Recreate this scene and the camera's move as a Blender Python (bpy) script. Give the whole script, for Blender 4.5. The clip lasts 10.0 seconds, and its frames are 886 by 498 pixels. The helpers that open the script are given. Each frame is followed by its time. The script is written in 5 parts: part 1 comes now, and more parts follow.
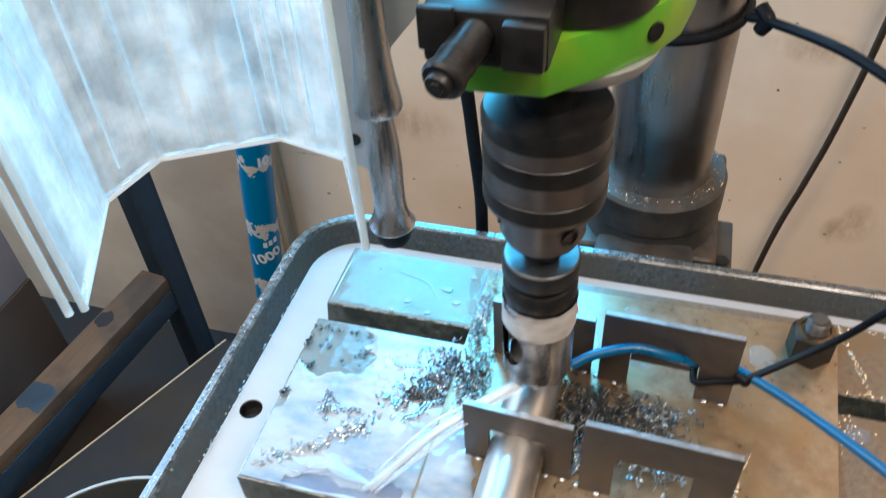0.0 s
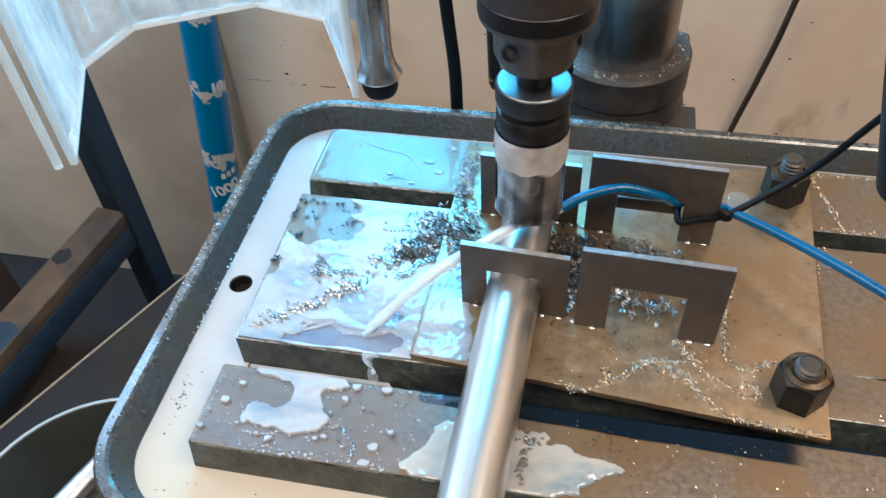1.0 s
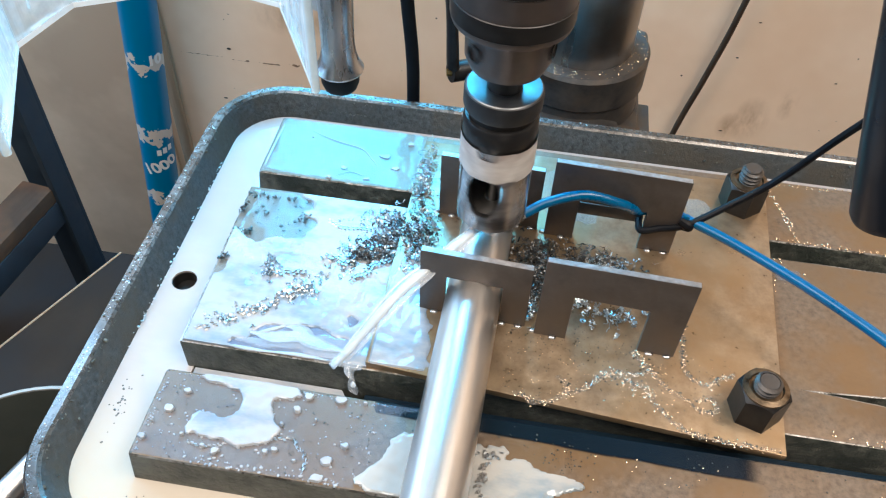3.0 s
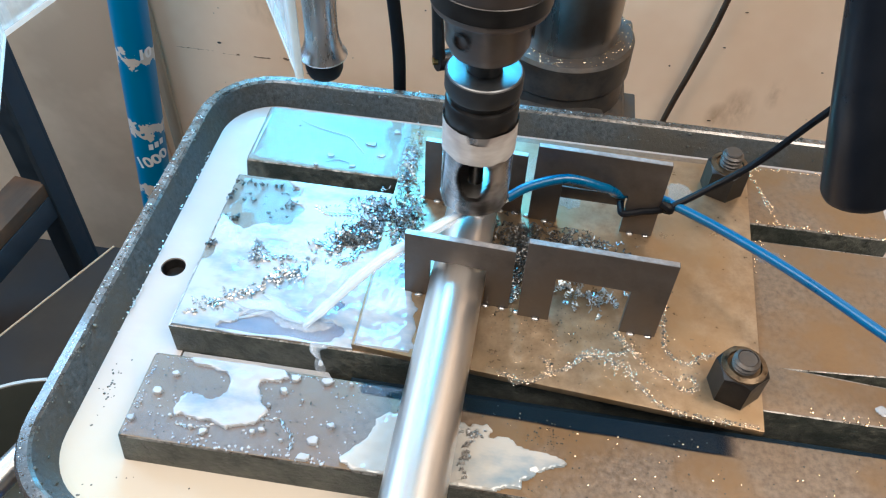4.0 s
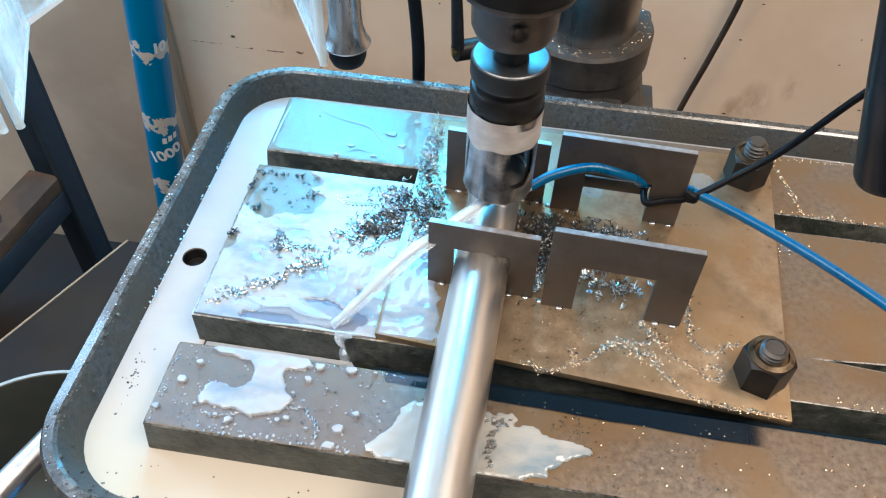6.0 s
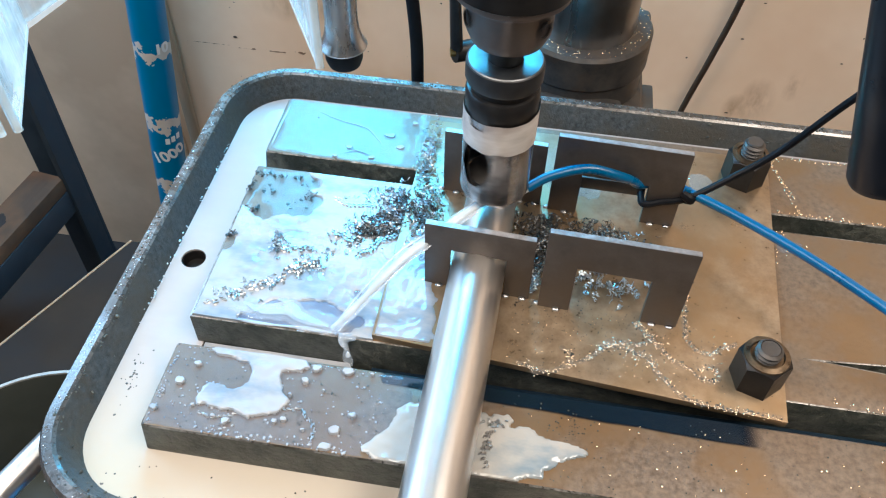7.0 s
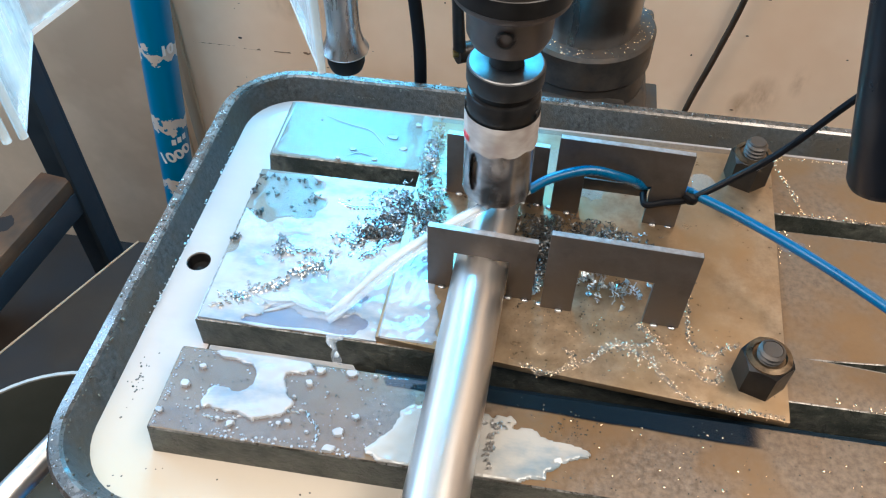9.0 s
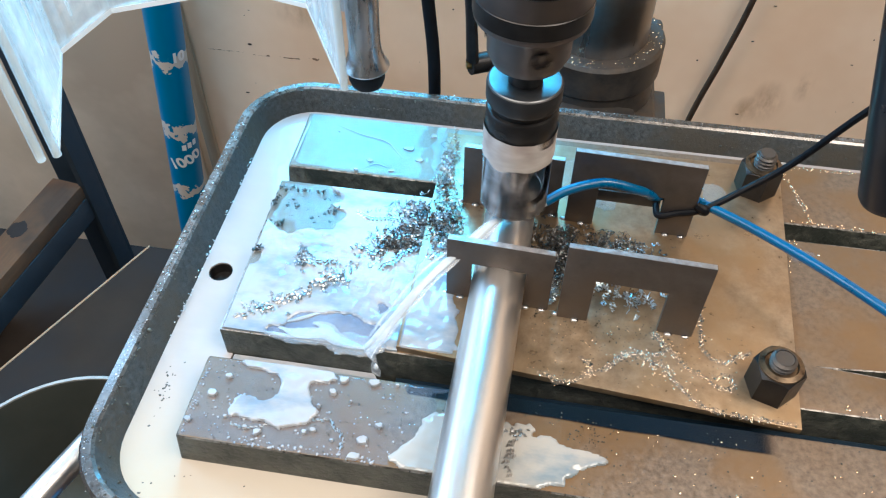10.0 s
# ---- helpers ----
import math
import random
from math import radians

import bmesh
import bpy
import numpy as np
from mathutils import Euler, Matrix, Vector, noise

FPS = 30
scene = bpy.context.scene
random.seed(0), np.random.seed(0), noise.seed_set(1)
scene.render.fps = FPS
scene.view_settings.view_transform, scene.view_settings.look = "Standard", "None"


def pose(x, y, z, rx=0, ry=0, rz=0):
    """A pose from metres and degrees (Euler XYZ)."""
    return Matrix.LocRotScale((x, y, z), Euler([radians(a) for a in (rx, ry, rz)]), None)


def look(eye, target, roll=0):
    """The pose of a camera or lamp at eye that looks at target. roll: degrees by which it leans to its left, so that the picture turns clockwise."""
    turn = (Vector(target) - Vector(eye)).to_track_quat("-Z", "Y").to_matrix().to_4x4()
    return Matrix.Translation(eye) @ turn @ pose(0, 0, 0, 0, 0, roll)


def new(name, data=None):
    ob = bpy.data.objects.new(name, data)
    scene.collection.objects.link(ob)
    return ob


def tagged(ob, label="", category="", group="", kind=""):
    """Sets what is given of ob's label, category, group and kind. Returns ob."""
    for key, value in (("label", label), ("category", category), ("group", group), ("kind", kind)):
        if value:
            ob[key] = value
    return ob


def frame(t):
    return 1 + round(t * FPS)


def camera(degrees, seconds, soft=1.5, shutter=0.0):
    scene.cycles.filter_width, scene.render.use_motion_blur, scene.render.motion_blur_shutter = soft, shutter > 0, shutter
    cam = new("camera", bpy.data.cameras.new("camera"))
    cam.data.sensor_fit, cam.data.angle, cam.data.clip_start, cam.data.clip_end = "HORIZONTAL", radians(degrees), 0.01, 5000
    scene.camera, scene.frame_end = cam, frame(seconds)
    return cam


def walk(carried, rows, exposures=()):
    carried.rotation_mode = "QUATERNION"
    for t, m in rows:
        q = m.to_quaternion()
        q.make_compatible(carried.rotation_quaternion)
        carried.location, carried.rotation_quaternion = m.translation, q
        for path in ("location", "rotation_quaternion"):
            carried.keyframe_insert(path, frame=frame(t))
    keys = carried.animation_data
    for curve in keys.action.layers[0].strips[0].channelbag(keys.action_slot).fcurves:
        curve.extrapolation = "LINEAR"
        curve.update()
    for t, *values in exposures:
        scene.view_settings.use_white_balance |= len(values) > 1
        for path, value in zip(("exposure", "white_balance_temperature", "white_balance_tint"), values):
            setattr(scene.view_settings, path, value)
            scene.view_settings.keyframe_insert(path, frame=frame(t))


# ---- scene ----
from mathutils.geometry import tessellate_polygon

cam = camera(57.3, 10.0, soft=1.15, shutter=0.5)
PATH = [
    (0, (0.17, -0.169, 0.342), (-0.294, 1.211, -1.028), -4.1),
    (0.5, (0.158, -0.189, 0.325), (-0.264, 1.16, -1.091), -5.6),
    (1, (0.157, -0.214, 0.307), (-0.167, 1.136, -1.133), -3.4),
    (1.5, (0.152, -0.207, 0.304), (-0.119, 1.116, -1.171), -1.9),
    (2, (0.147, -0.201, 0.303), (-0.092, 1.125, -1.175), -0.6),
    (2.5, (0.14, -0.196, 0.306), (-0.029, 1.14, -1.174), 2.7),
    (4, (0.149, -0.205, 0.307), (0.002, 1.125, -1.179), 2.9),
    (4.5, (0.146, -0.207, 0.305), (-0.007, 1.121, -1.182), 2.5),
    (5, (0.145, -0.208, 0.304), (-0.012, 1.12, -1.184), 2.3),
    (5.5, (0.141, -0.208, 0.303), (-0.018, 1.117, -1.187), 2.4),
    (7, (0.146, -0.207, 0.305), (-0.031, 1.11, -1.189), 1.8),
    (7.5, (0.147, -0.207, 0.307), (-0.034, 1.109, -1.189), 1.6),
    (8, (0.147, -0.207, 0.308), (-0.038, 1.107, -1.189), 1.4),
    (8.5, (0.147, -0.207, 0.309), (-0.042, 1.105, -1.189), 1.1),
    (9, (0.148, -0.206, 0.308), (-0.046, 1.103, -1.192), 0.9),
    (9.5, (0.146, -0.207, 0.315), (-0.051, 1.101, -1.185), 0.8),
    (10, (0.14, -0.209, 0.319), (-0.057, 1.097, -1.183), 0.6),
]
EXPOSURES = [(0.0, 0.06), (0.5, -0.28), (1.0, -0.06), (1.5, 0.0), (2.0, 0.0), (2.5, 0.19), (4.0, 0.16), (4.5, 0.14), (5.0, 0.11), (5.5, 0.06), (7.0, 0.11), (10.0, 0.10)]
walk(cam, [(t, look(eye, target, roll)) for t, eye, target, roll in PATH], [(t, stops, 5680, 9) for t, stops in EXPOSURES])

# ---------------------------------------------------------------- light
world = bpy.data.worlds.new("workshop_world")
scene.world = world
world.use_nodes = True
world.node_tree.nodes["Background"].inputs["Color"].default_value = (0.42, 0.66, 1.0, 1)
world.node_tree.nodes["Background"].inputs["Strength"].default_value = 0.32


def area_lamp(name, eye, target, size_x, size_y, watts, colour):
    data = bpy.data.lights.new(name, "AREA")
    data.shape, data.size, data.size_y = "RECTANGLE", size_x, size_y
    data.energy, data.color = watts, colour
    ob = new(name, data)
    ob.matrix_basis = look(eye, target)
    return ob


# cold daylight from the windows behind and beside the bench, warm unseen lamps overhead
area_lamp("window_light", (-0.035, 0.56, 0.47), (0.03, 0.06, 0.0), 0.35, 0.38, 10.6, (0.10, 0.63, 1.0))
area_lamp("side_window_light", (-1.78, -0.10, 0.45), (0.0, 0.05, 0.0), 0.8, 0.7, 21.0, (0.34, 0.69, 1.0))
# cold lamp of an added, unseen window that brightens the tube's left side
area_lamp("added_window_light", (-0.95, 0.56, 0.80), (0.0, 0.05, 0.0), 0.58, 0.58, 14.5, (0.42, 0.72, 1.0))
area_lamp("unseen_warm_lamp", (0.80, -0.22, 1.25), (0.20, 0.15, 0.0), 0.9, 0.5, 22.3, (1.0, 0.80, 0.60))
# second warm lamp, added to brighten the wall on the left
area_lamp("unseen_warm_lamp", (-0.42, -0.35, 1.30), (-0.20, 0.5, -0.2), 1.3, 0.7, 29.0, (1.0, 0.80, 0.60))


# ---------------------------------------------------------------- materials
def material(name):
    m = bpy.data.materials.new(name)
    m.use_nodes = True
    nt = m.node_tree
    return m, nt, nt.nodes["Principled BSDF"]


def noise_node(nt, scale, detail=6.0, rough=0.6, stretch=(1, 1, 1)):
    co = nt.nodes.new("ShaderNodeTexCoord")
    mp = nt.nodes.new("ShaderNodeMapping")
    mp.inputs["Scale"].default_value = stretch
    n = nt.nodes.new("ShaderNodeTexNoise")
    n.inputs["Scale"].default_value, n.inputs["Detail"].default_value = scale, detail
    n.inputs["Roughness"].default_value = rough
    nt.links.new(co.outputs["Object"], mp.inputs["Vector"])
    nt.links.new(mp.outputs["Vector"], n.inputs["Vector"])
    return n.outputs["Fac"]


def ramp(nt, fac, stops):
    r = nt.nodes.new("ShaderNodeValToRGB")
    while len(r.color_ramp.elements) < len(stops):
        r.color_ramp.elements.new(0.5)
    for e, (p, c) in zip(r.color_ramp.elements, stops):
        e.position, e.color = p, (*c, 1) if len(c) == 3 else c
    nt.links.new(fac, r.inputs["Fac"])
    return r.outputs["Color"]


def bump(nt, bsdf, fac, strength, distance):
    b = nt.nodes.new("ShaderNodeBump")
    b.inputs["Strength"].default_value, b.inputs["Distance"].default_value = strength, distance
    nt.links.new(fac, b.inputs["Height"])
    nt.links.new(b.outputs["Normal"], bsdf.inputs["Normal"])


def mixed(nt, fac, a, b):
    m = nt.nodes.new("ShaderNodeMix")
    m.data_type = "RGBA"
    for sock, v in ((m.inputs[0], fac), (m.inputs[6], a), (m.inputs[7], b)):
        if isinstance(v, tuple):
            sock.default_value = (*v, 1)
        elif isinstance(v, float):
            sock.default_value = v
        else:
            nt.links.new(v, sock)
    return m.outputs[2]


def surface(name, dark, light, scale, metal=0.0, rough=(0.35, 0.6), bump_at=0.2, depth=0.0004, stain=None,
            stain_scale=18.0, stretch=(1, 1, 1), coat=0.0):
    """Two scales of variation, roughness that follows the grain, fine relief."""
    m, nt, b = material(name)
    fine = noise_node(nt, scale, 8.0, 0.65, stretch)
    col = ramp(nt, fine, [(0.3, dark), (0.7, light)])
    if stain:
        big = noise_node(nt, stain_scale, 4.0, 0.6)
        mask = ramp(nt, big, [(0.45, (0, 0, 0)), (0.62, (1, 1, 1))])
        col = mixed(nt, mask, col, stain)
    nt.links.new(col, b.inputs["Base Color"])
    rr = ramp(nt, fine, [(0.3, (rough[0],) * 3), (0.7, (rough[1],) * 3)])
    nt.links.new(rr, b.inputs["Roughness"])
    b.inputs["Metallic"].default_value = metal
    b.inputs["Coat Weight"].default_value = coat
    b.inputs["Coat Roughness"].default_value = 0.08
    if bump_at:
        bump(nt, b, fine, bump_at, depth)
    return m


M_IRON = surface("wet_cast_iron", (0.105, 0.082, 0.063), (0.215, 0.168, 0.126), 330, 0.42, (0.30, 0.54), 0.4, 0.0003,
                 (0.175, 0.112, 0.058), 17, coat=0.1)
M_IRON_SIDE = surface("dark_cast_iron", (0.018, 0.021, 0.019), (0.150, 0.155, 0.130), 210, 0.2, (0.35, 0.7), 1.0, 0.0016,
                      (0.035, 0.042, 0.036), 48)
M_RIM = surface("worn_grey_paint", (0.014, 0.019, 0.022), (0.072, 0.082, 0.086), 380, 0.1, (0.40, 0.65), 0.8, 0.0009,
                (0.05, 0.045, 0.035), 25)
M_RIM_TOP = surface("worn_rim_edge", (0.055, 0.055, 0.055), (0.20, 0.19, 0.18), 260, 0.55, (0.16, 0.40), 0.5, 0.0004,
                    (0.06, 0.055, 0.05), 30, coat=0.6)
M_BASE = surface("oily_steel_plate", (0.20, 0.15, 0.10), (0.36, 0.28, 0.19), 130, 0.65, (0.25, 0.44), 0.25, 0.0002,
                 (0.265, 0.18, 0.096), 14, coat=0.2)
M_PLATE = surface("mill_scale_steel", (0.075, 0.068, 0.066), (0.125, 0.112, 0.105), 90, 0.55, (0.38, 0.55), 0.15, 0.0002,
                  (0.10, 0.085, 0.075), 40)
M_CUTEDGE = surface("sheared_steel_edge", (0.30, 0.30, 0.31), (0.55, 0.55, 0.57), 300, 0.8, (0.3, 0.5), 0.3, 0.0002)
M_WORN = surface("worn_wet_arris", (0.10, 0.095, 0.085), (0.42, 0.41, 0.39), 420, 0.7, (0.18, 0.5), 0.6, 0.0005, (0.07, 0.062, 0.05), 60, coat=0.4)
M_TUBE = surface("bright_steel_tube", (0.62, 0.60, 0.58), (0.78, 0.76, 0.73), 70, 1.0, (0.26, 0.42), 0.05, 0.0001,
                 stretch=(1, 1, 0.03))
M_BLACK = surface("black_oxide_steel", (0.010, 0.010, 0.011), (0.028, 0.027, 0.027), 150, 0.5, (0.28, 0.45), 0.15, 0.0002)
M_CHUCK = surface("browned_chuck_steel", (0.048, 0.039, 0.038), (0.082, 0.067, 0.063), 110, 0.35, (0.30, 0.46), 0.15, 0.0002,
                  (0.05, 0.042, 0.04), 60)
M_SATIN = surface("satin_black_ring", (0.010, 0.011, 0.013), (0.024, 0.026, 0.029), 120, 0.3, (0.40, 0.55), 0.1, 0.0002)
M_CUTTER = surface("wet_cutter_steel", (0.30, 0.30, 0.32), (0.55, 0.54, 0.54), 40, 0.9, (0.15, 0.4), 0.2, 0.0003,
                   (0.16, 0.15, 0.15), 70, stretch=(1, 1, 0.2), coat=0.3)
M_FACE = surface("turned_dark_steel", (0.10, 0.11, 0.12), (0.19, 0.20, 0.21), 140, 0.9, (0.28, 0.42), 0.1, 0.0002)
M_TAPE = surface("soiled_white_tape", (0.42, 0.40, 0.38), (0.62, 0.59, 0.565), 60, 0.0, (0.45, 0.65), 0.3, 0.0004,
                 (0.36, 0.31, 0.29), 55, stretch=(1, 1, 3))
M_CHROME = surface("dull_chrome", (0.42, 0.43, 0.45), (0.62, 0.63, 0.65), 80, 1.0, (0.18, 0.35), 0.1, 0.0002, stretch=(1, 1, 0.2))
M_COLUMN = surface("ground_steel_column", (0.34, 0.345, 0.355), (0.46, 0.465, 0.475), 60, 1.0, (0.24, 0.36), 0.05, 0.0002,
                   (0.34, 0.325, 0.305), 25, stretch=(1, 1, 0.15))
M_COLLAR = surface("dirty_dark_casting", (0.035, 0.036, 0.04), (0.085, 0.078, 0.07), 120, 0.4, (0.35, 0.6), 0.3, 0.0005,
                   (0.085, 0.06, 0.04), 20)
M_BRACKET = surface("grey_sheet_bracket", (0.42, 0.42, 0.425), (0.52, 0.52, 0.525), 60, 0.5, (0.4, 0.55), 0.1, 0.0003)
M_GREEN = surface("lime_green_paint", (0.075, 0.29, 0.012), (0.13, 0.38, 0.02), 45, 0.0, (0.28, 0.42), 0.25, 0.0005, (0.19, 0.33, 0.015), 25)
M_HOSE = surface("blue_plastic_hose", (0.0, 0.078, 0.20), (0.001, 0.108, 0.26), 60, 0.0, (0.24, 0.36), 0.05, 0.0002)
M_RUBBER = surface("black_rubber", (0.002, 0.003, 0.005), (0.006, 0.007, 0.010), 150, 0.0, (0.4, 0.6), 0.15, 0.0002)
M_GRIP = surface("black_plastic_grip", (0.004, 0.006, 0.010), (0.009, 0.011, 0.016), 60, 0.0, (0.25, 0.38), 0.05, 0.0002)
M_WALL = surface("cream_painted_wall", (0.80, 0.61, 0.44), (0.86, 0.68, 0.51), 9, 0.0, (0.55, 0.75), 0.1, 0.0008,
                 (0.77, 0.57, 0.40), 5)


def stained(m, spots, colour):
    """Soft brown smears (x, z, radius_x, radius_z) on an upright wall."""
    nt, b = m.node_tree, m.node_tree.nodes["Principled BSDF"]
    col = b.inputs["Base Color"].links[0].from_socket
    co = nt.nodes.new("ShaderNodeTexCoord")
    grain = noise_node(nt, 38, 6.0, 0.7, (1, 1, 0.45))
    for x, z, rx, rz in spots:
        mp = nt.nodes.new("ShaderNodeMapping")
        mp.vector_type = "TEXTURE"
        mp.inputs["Location"].default_value, mp.inputs["Scale"].default_value = (x, 0.575, z), (rx, 1.0, rz)
        g = nt.nodes.new("ShaderNodeTexGradient")
        g.gradient_type = "SPHERICAL"
        k = nt.nodes.new("ShaderNodeMath")
        k.operation = "MULTIPLY"
        nt.links.new(co.outputs["Object"], mp.inputs["Vector"])
        nt.links.new(mp.outputs["Vector"], g.inputs["Vector"])
        nt.links.new(g.outputs["Fac"], k.inputs[0])
        nt.links.new(ramp(nt, grain, [(0.36, (0, 0, 0)), (0.64, (1, 1, 1))]), k.inputs[1])
        col = mixed(nt, k.outputs[0], col, colour)
    nt.links.new(col, b.inputs["Base Color"])


stained(M_WALL, ((0.392, -0.262, 0.022, 0.034), (0.425, -0.235, 0.012, 0.024), (0.372, -0.275, 0.016, 0.022), (0.30, -0.06, 0.05, 0.02), (-0.12, -0.20, 0.07, 0.03), (0.56, -0.12, 0.05, 0.09)), (0.40, 0.255, 0.145))
M_WALL_DIM = surface("dirty_dimmed_wall", (0.56, 0.42, 0.29), (0.66, 0.50, 0.355), 14, 0.0, (0.6, 0.8), 0.15, 0.0008, (0.50, 0.365, 0.25), 6)
M_TRIM = surface("brown_batten", (0.40, 0.28, 0.18), (0.50, 0.36, 0.24), 25, 0.0, (0.5, 0.7), 0.2, 0.0005, stretch=(8, 8, 0.5))
M_WOOD = surface("stained_pine", (0.085, 0.044, 0.022), (0.145, 0.080, 0.042), 30, 0.0, (0.7, 0.9), 0.2, 0.0005, (0.055, 0.034, 0.022), 10, stretch=(6, 0.5, 6))
M_BLUE = surface("dark_blue_paint", (0.015, 0.027, 0.042), (0.029, 0.046, 0.066), 60, 0.1, (0.4, 0.6), 0.2, 0.0003)
M_FLOOR = surface("dark_shelf_board", (0.024, 0.017, 0.013), (0.046, 0.034, 0.026), 14, 0.0, (0.75, 0.95), 0.2, 0.001, (0.028, 0.026, 0.027), 4)
M_CONCRETE = surface("room_plaster", (0.36, 0.30, 0.24), (0.44, 0.37, 0.30), 6, 0.0, (0.7, 0.9), 0.1, 0.002)
M_BUCKET = surface("dark_green_plastic", (0.045, 0.05, 0.042), (0.07, 0.075, 0.065), 20, 0.0, (0.4, 0.6), 0.05, 0.0005)
M_PALE = surface("dark_brown_board", (0.055, 0.040, 0.034), (0.085, 0.064, 0.055), 12, 0.0, (0.6, 0.8), 0.1, 0.001)
M_BRONZE = surface("worn_bronze_edge", (0.055, 0.042, 0.030), (0.20, 0.150, 0.098), 220, 0.9, (0.25, 0.45), 0.15, 0.0002)
M_BRASS = surface("brass_wire", (0.35, 0.22, 0.08), (0.5, 0.33, 0.13), 80, 1.0, (0.25, 0.4), 0.1, 0.0001)
M_SWARF = surface("bright_steel_swarf", (0.22, 0.28, 0.33), (0.62, 0.72, 0.78), 400, 0.9, (0.22, 0.42), 0.2, 0.0001)
M_SWARF_DARK = surface("dark_steel_swarf", (0.03, 0.034, 0.038), (0.15, 0.15, 0.145), 400, 0.8, (0.2, 0.45), 0.2, 0.0001)
M_GLINT = surface("wet_glinting_filings", (0.56, 0.45, 0.31), (0.90, 0.79, 0.62), 300, 1.0, (0.12, 0.28), 0, 0)
M_CURL = surface("grey_steel_curl", (0.25, 0.26, 0.27), (0.60, 0.61, 0.62), 500, 0.85, (0.25, 0.45), 0, 0)
M_WHITE = surface("white_print", (0.72, 0.72, 0.72), (0.8, 0.8, 0.8), 80, 0.0, (0.5, 0.6), 0, 0)
M_RED = surface("red_marker", (0.5, 0.05, 0.06), (0.6, 0.09, 0.1), 80, 0.0, (0.5, 0.6), 0, 0)


def milky(name, colour, rough, alpha=1.0, waves=0.15, scale=60, marbled=True):
    m, nt, b = material(name)
    n = noise_node(nt, scale, 3.0, 0.5)
    big = noise_node(nt, 34, 5.0, 0.6, (0.7, 1.5, 1))
    thin = (colour[0] * 0.52, colour[1] * 0.66, colour[2] * 0.80) if marbled else tuple(c * 0.93 for c in colour)
    nt.links.new(ramp(nt, big, [(0.36, thin), (0.52, tuple(c * 0.95 for c in colour)), (0.68, colour)]), b.inputs["Base Color"])
    b.inputs["Roughness"].default_value = rough
    b.inputs["IOR"].default_value = 1.36
    b.inputs["Coat Weight"].default_value = 0.6
    b.inputs["Coat Roughness"].default_value = 0.04
    b.inputs["Subsurface Weight"].default_value = 0.0
    b.inputs["Alpha"].default_value = alpha
    bump(nt, b, n, waves, 0.0012)
    return m


M_MILK = milky("milky_coolant", (0.355, 0.375, 0.40), 0.12, 1.0, 0.16)
M_FILM = milky("thin_coolant_film", (0.38, 0.50, 0.55), 0.07, 0.22, 0.22, 55)
M_WET = milky("wet_sheen", (0.27, 0.335, 0.44), 0.10, 0.20, 0.35, 190)
M_TROUGH = milky("trough_coolant", (0.40, 0.375, 0.365), 0.08, 1.0, 0.08, 25, False)
# the milky coolant again, with warm light on it put into its tint
M_MILK_LIT = milky("warm_lit_coolant", (0.37, 0.365, 0.345), 0.12, 1.0, 0.25)

# warm light on the front of the trough is mixed into the coolant's colour
nt = M_TROUGH.node_tree
where = nt.nodes.new("ShaderNodeSeparateXYZ")
nt.links.new(nt.nodes.new("ShaderNodeTexCoord").outputs["Object"], where.inputs["Vector"])
drift = nt.nodes.new("ShaderNodeMath")
drift.operation = "MULTIPLY_ADD"
nt.links.new(noise_node(nt, 16, 3.0, 0.5), drift.inputs[0])
drift.inputs[1].default_value = 0.035
nt.links.new(where.outputs["Y"], drift.inputs[2])
span = nt.nodes.new("ShaderNodeMapRange")
span.inputs["From Min"].default_value, span.inputs["From Max"].default_value = -0.060, 0.010
nt.links.new(drift.outputs[0], span.inputs["Value"])
b = nt.nodes["Principled BSDF"]
nt.links.new(mixed(nt, span.outputs["Result"], (0.45, 0.40, 0.32), b.inputs["Base Color"].links[0].from_socket), b.inputs["Base Color"])

# near-black colour that paints the deep shade inside the slot
M_SLOT = milky("dark_slot_shade", (0.008, 0.018, 0.030), 0.15, 1.0, 0.10, 40)
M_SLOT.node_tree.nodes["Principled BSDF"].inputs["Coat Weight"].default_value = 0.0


def shade_film():
    """Painted shade: a dark sheet that fades out towards its rim."""
    m, nt, b = material("dark_shade_film")
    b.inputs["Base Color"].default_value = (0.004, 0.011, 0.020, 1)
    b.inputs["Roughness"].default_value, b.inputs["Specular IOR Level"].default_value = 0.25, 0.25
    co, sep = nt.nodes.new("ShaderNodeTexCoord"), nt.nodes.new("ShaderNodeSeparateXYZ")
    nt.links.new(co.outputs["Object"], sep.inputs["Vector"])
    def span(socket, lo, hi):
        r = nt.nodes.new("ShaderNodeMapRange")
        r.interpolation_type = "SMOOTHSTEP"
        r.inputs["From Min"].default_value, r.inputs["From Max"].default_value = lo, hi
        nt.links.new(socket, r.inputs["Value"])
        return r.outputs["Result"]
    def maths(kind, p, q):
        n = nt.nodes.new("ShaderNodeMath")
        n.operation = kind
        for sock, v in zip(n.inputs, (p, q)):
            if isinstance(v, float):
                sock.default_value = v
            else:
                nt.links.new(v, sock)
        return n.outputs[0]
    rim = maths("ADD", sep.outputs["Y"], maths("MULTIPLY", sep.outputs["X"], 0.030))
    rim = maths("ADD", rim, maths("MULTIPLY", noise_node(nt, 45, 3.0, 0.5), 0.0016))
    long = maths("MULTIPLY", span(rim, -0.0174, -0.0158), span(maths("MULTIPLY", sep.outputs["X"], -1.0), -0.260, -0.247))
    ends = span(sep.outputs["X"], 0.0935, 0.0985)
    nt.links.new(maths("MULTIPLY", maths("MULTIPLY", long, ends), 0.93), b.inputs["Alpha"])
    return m


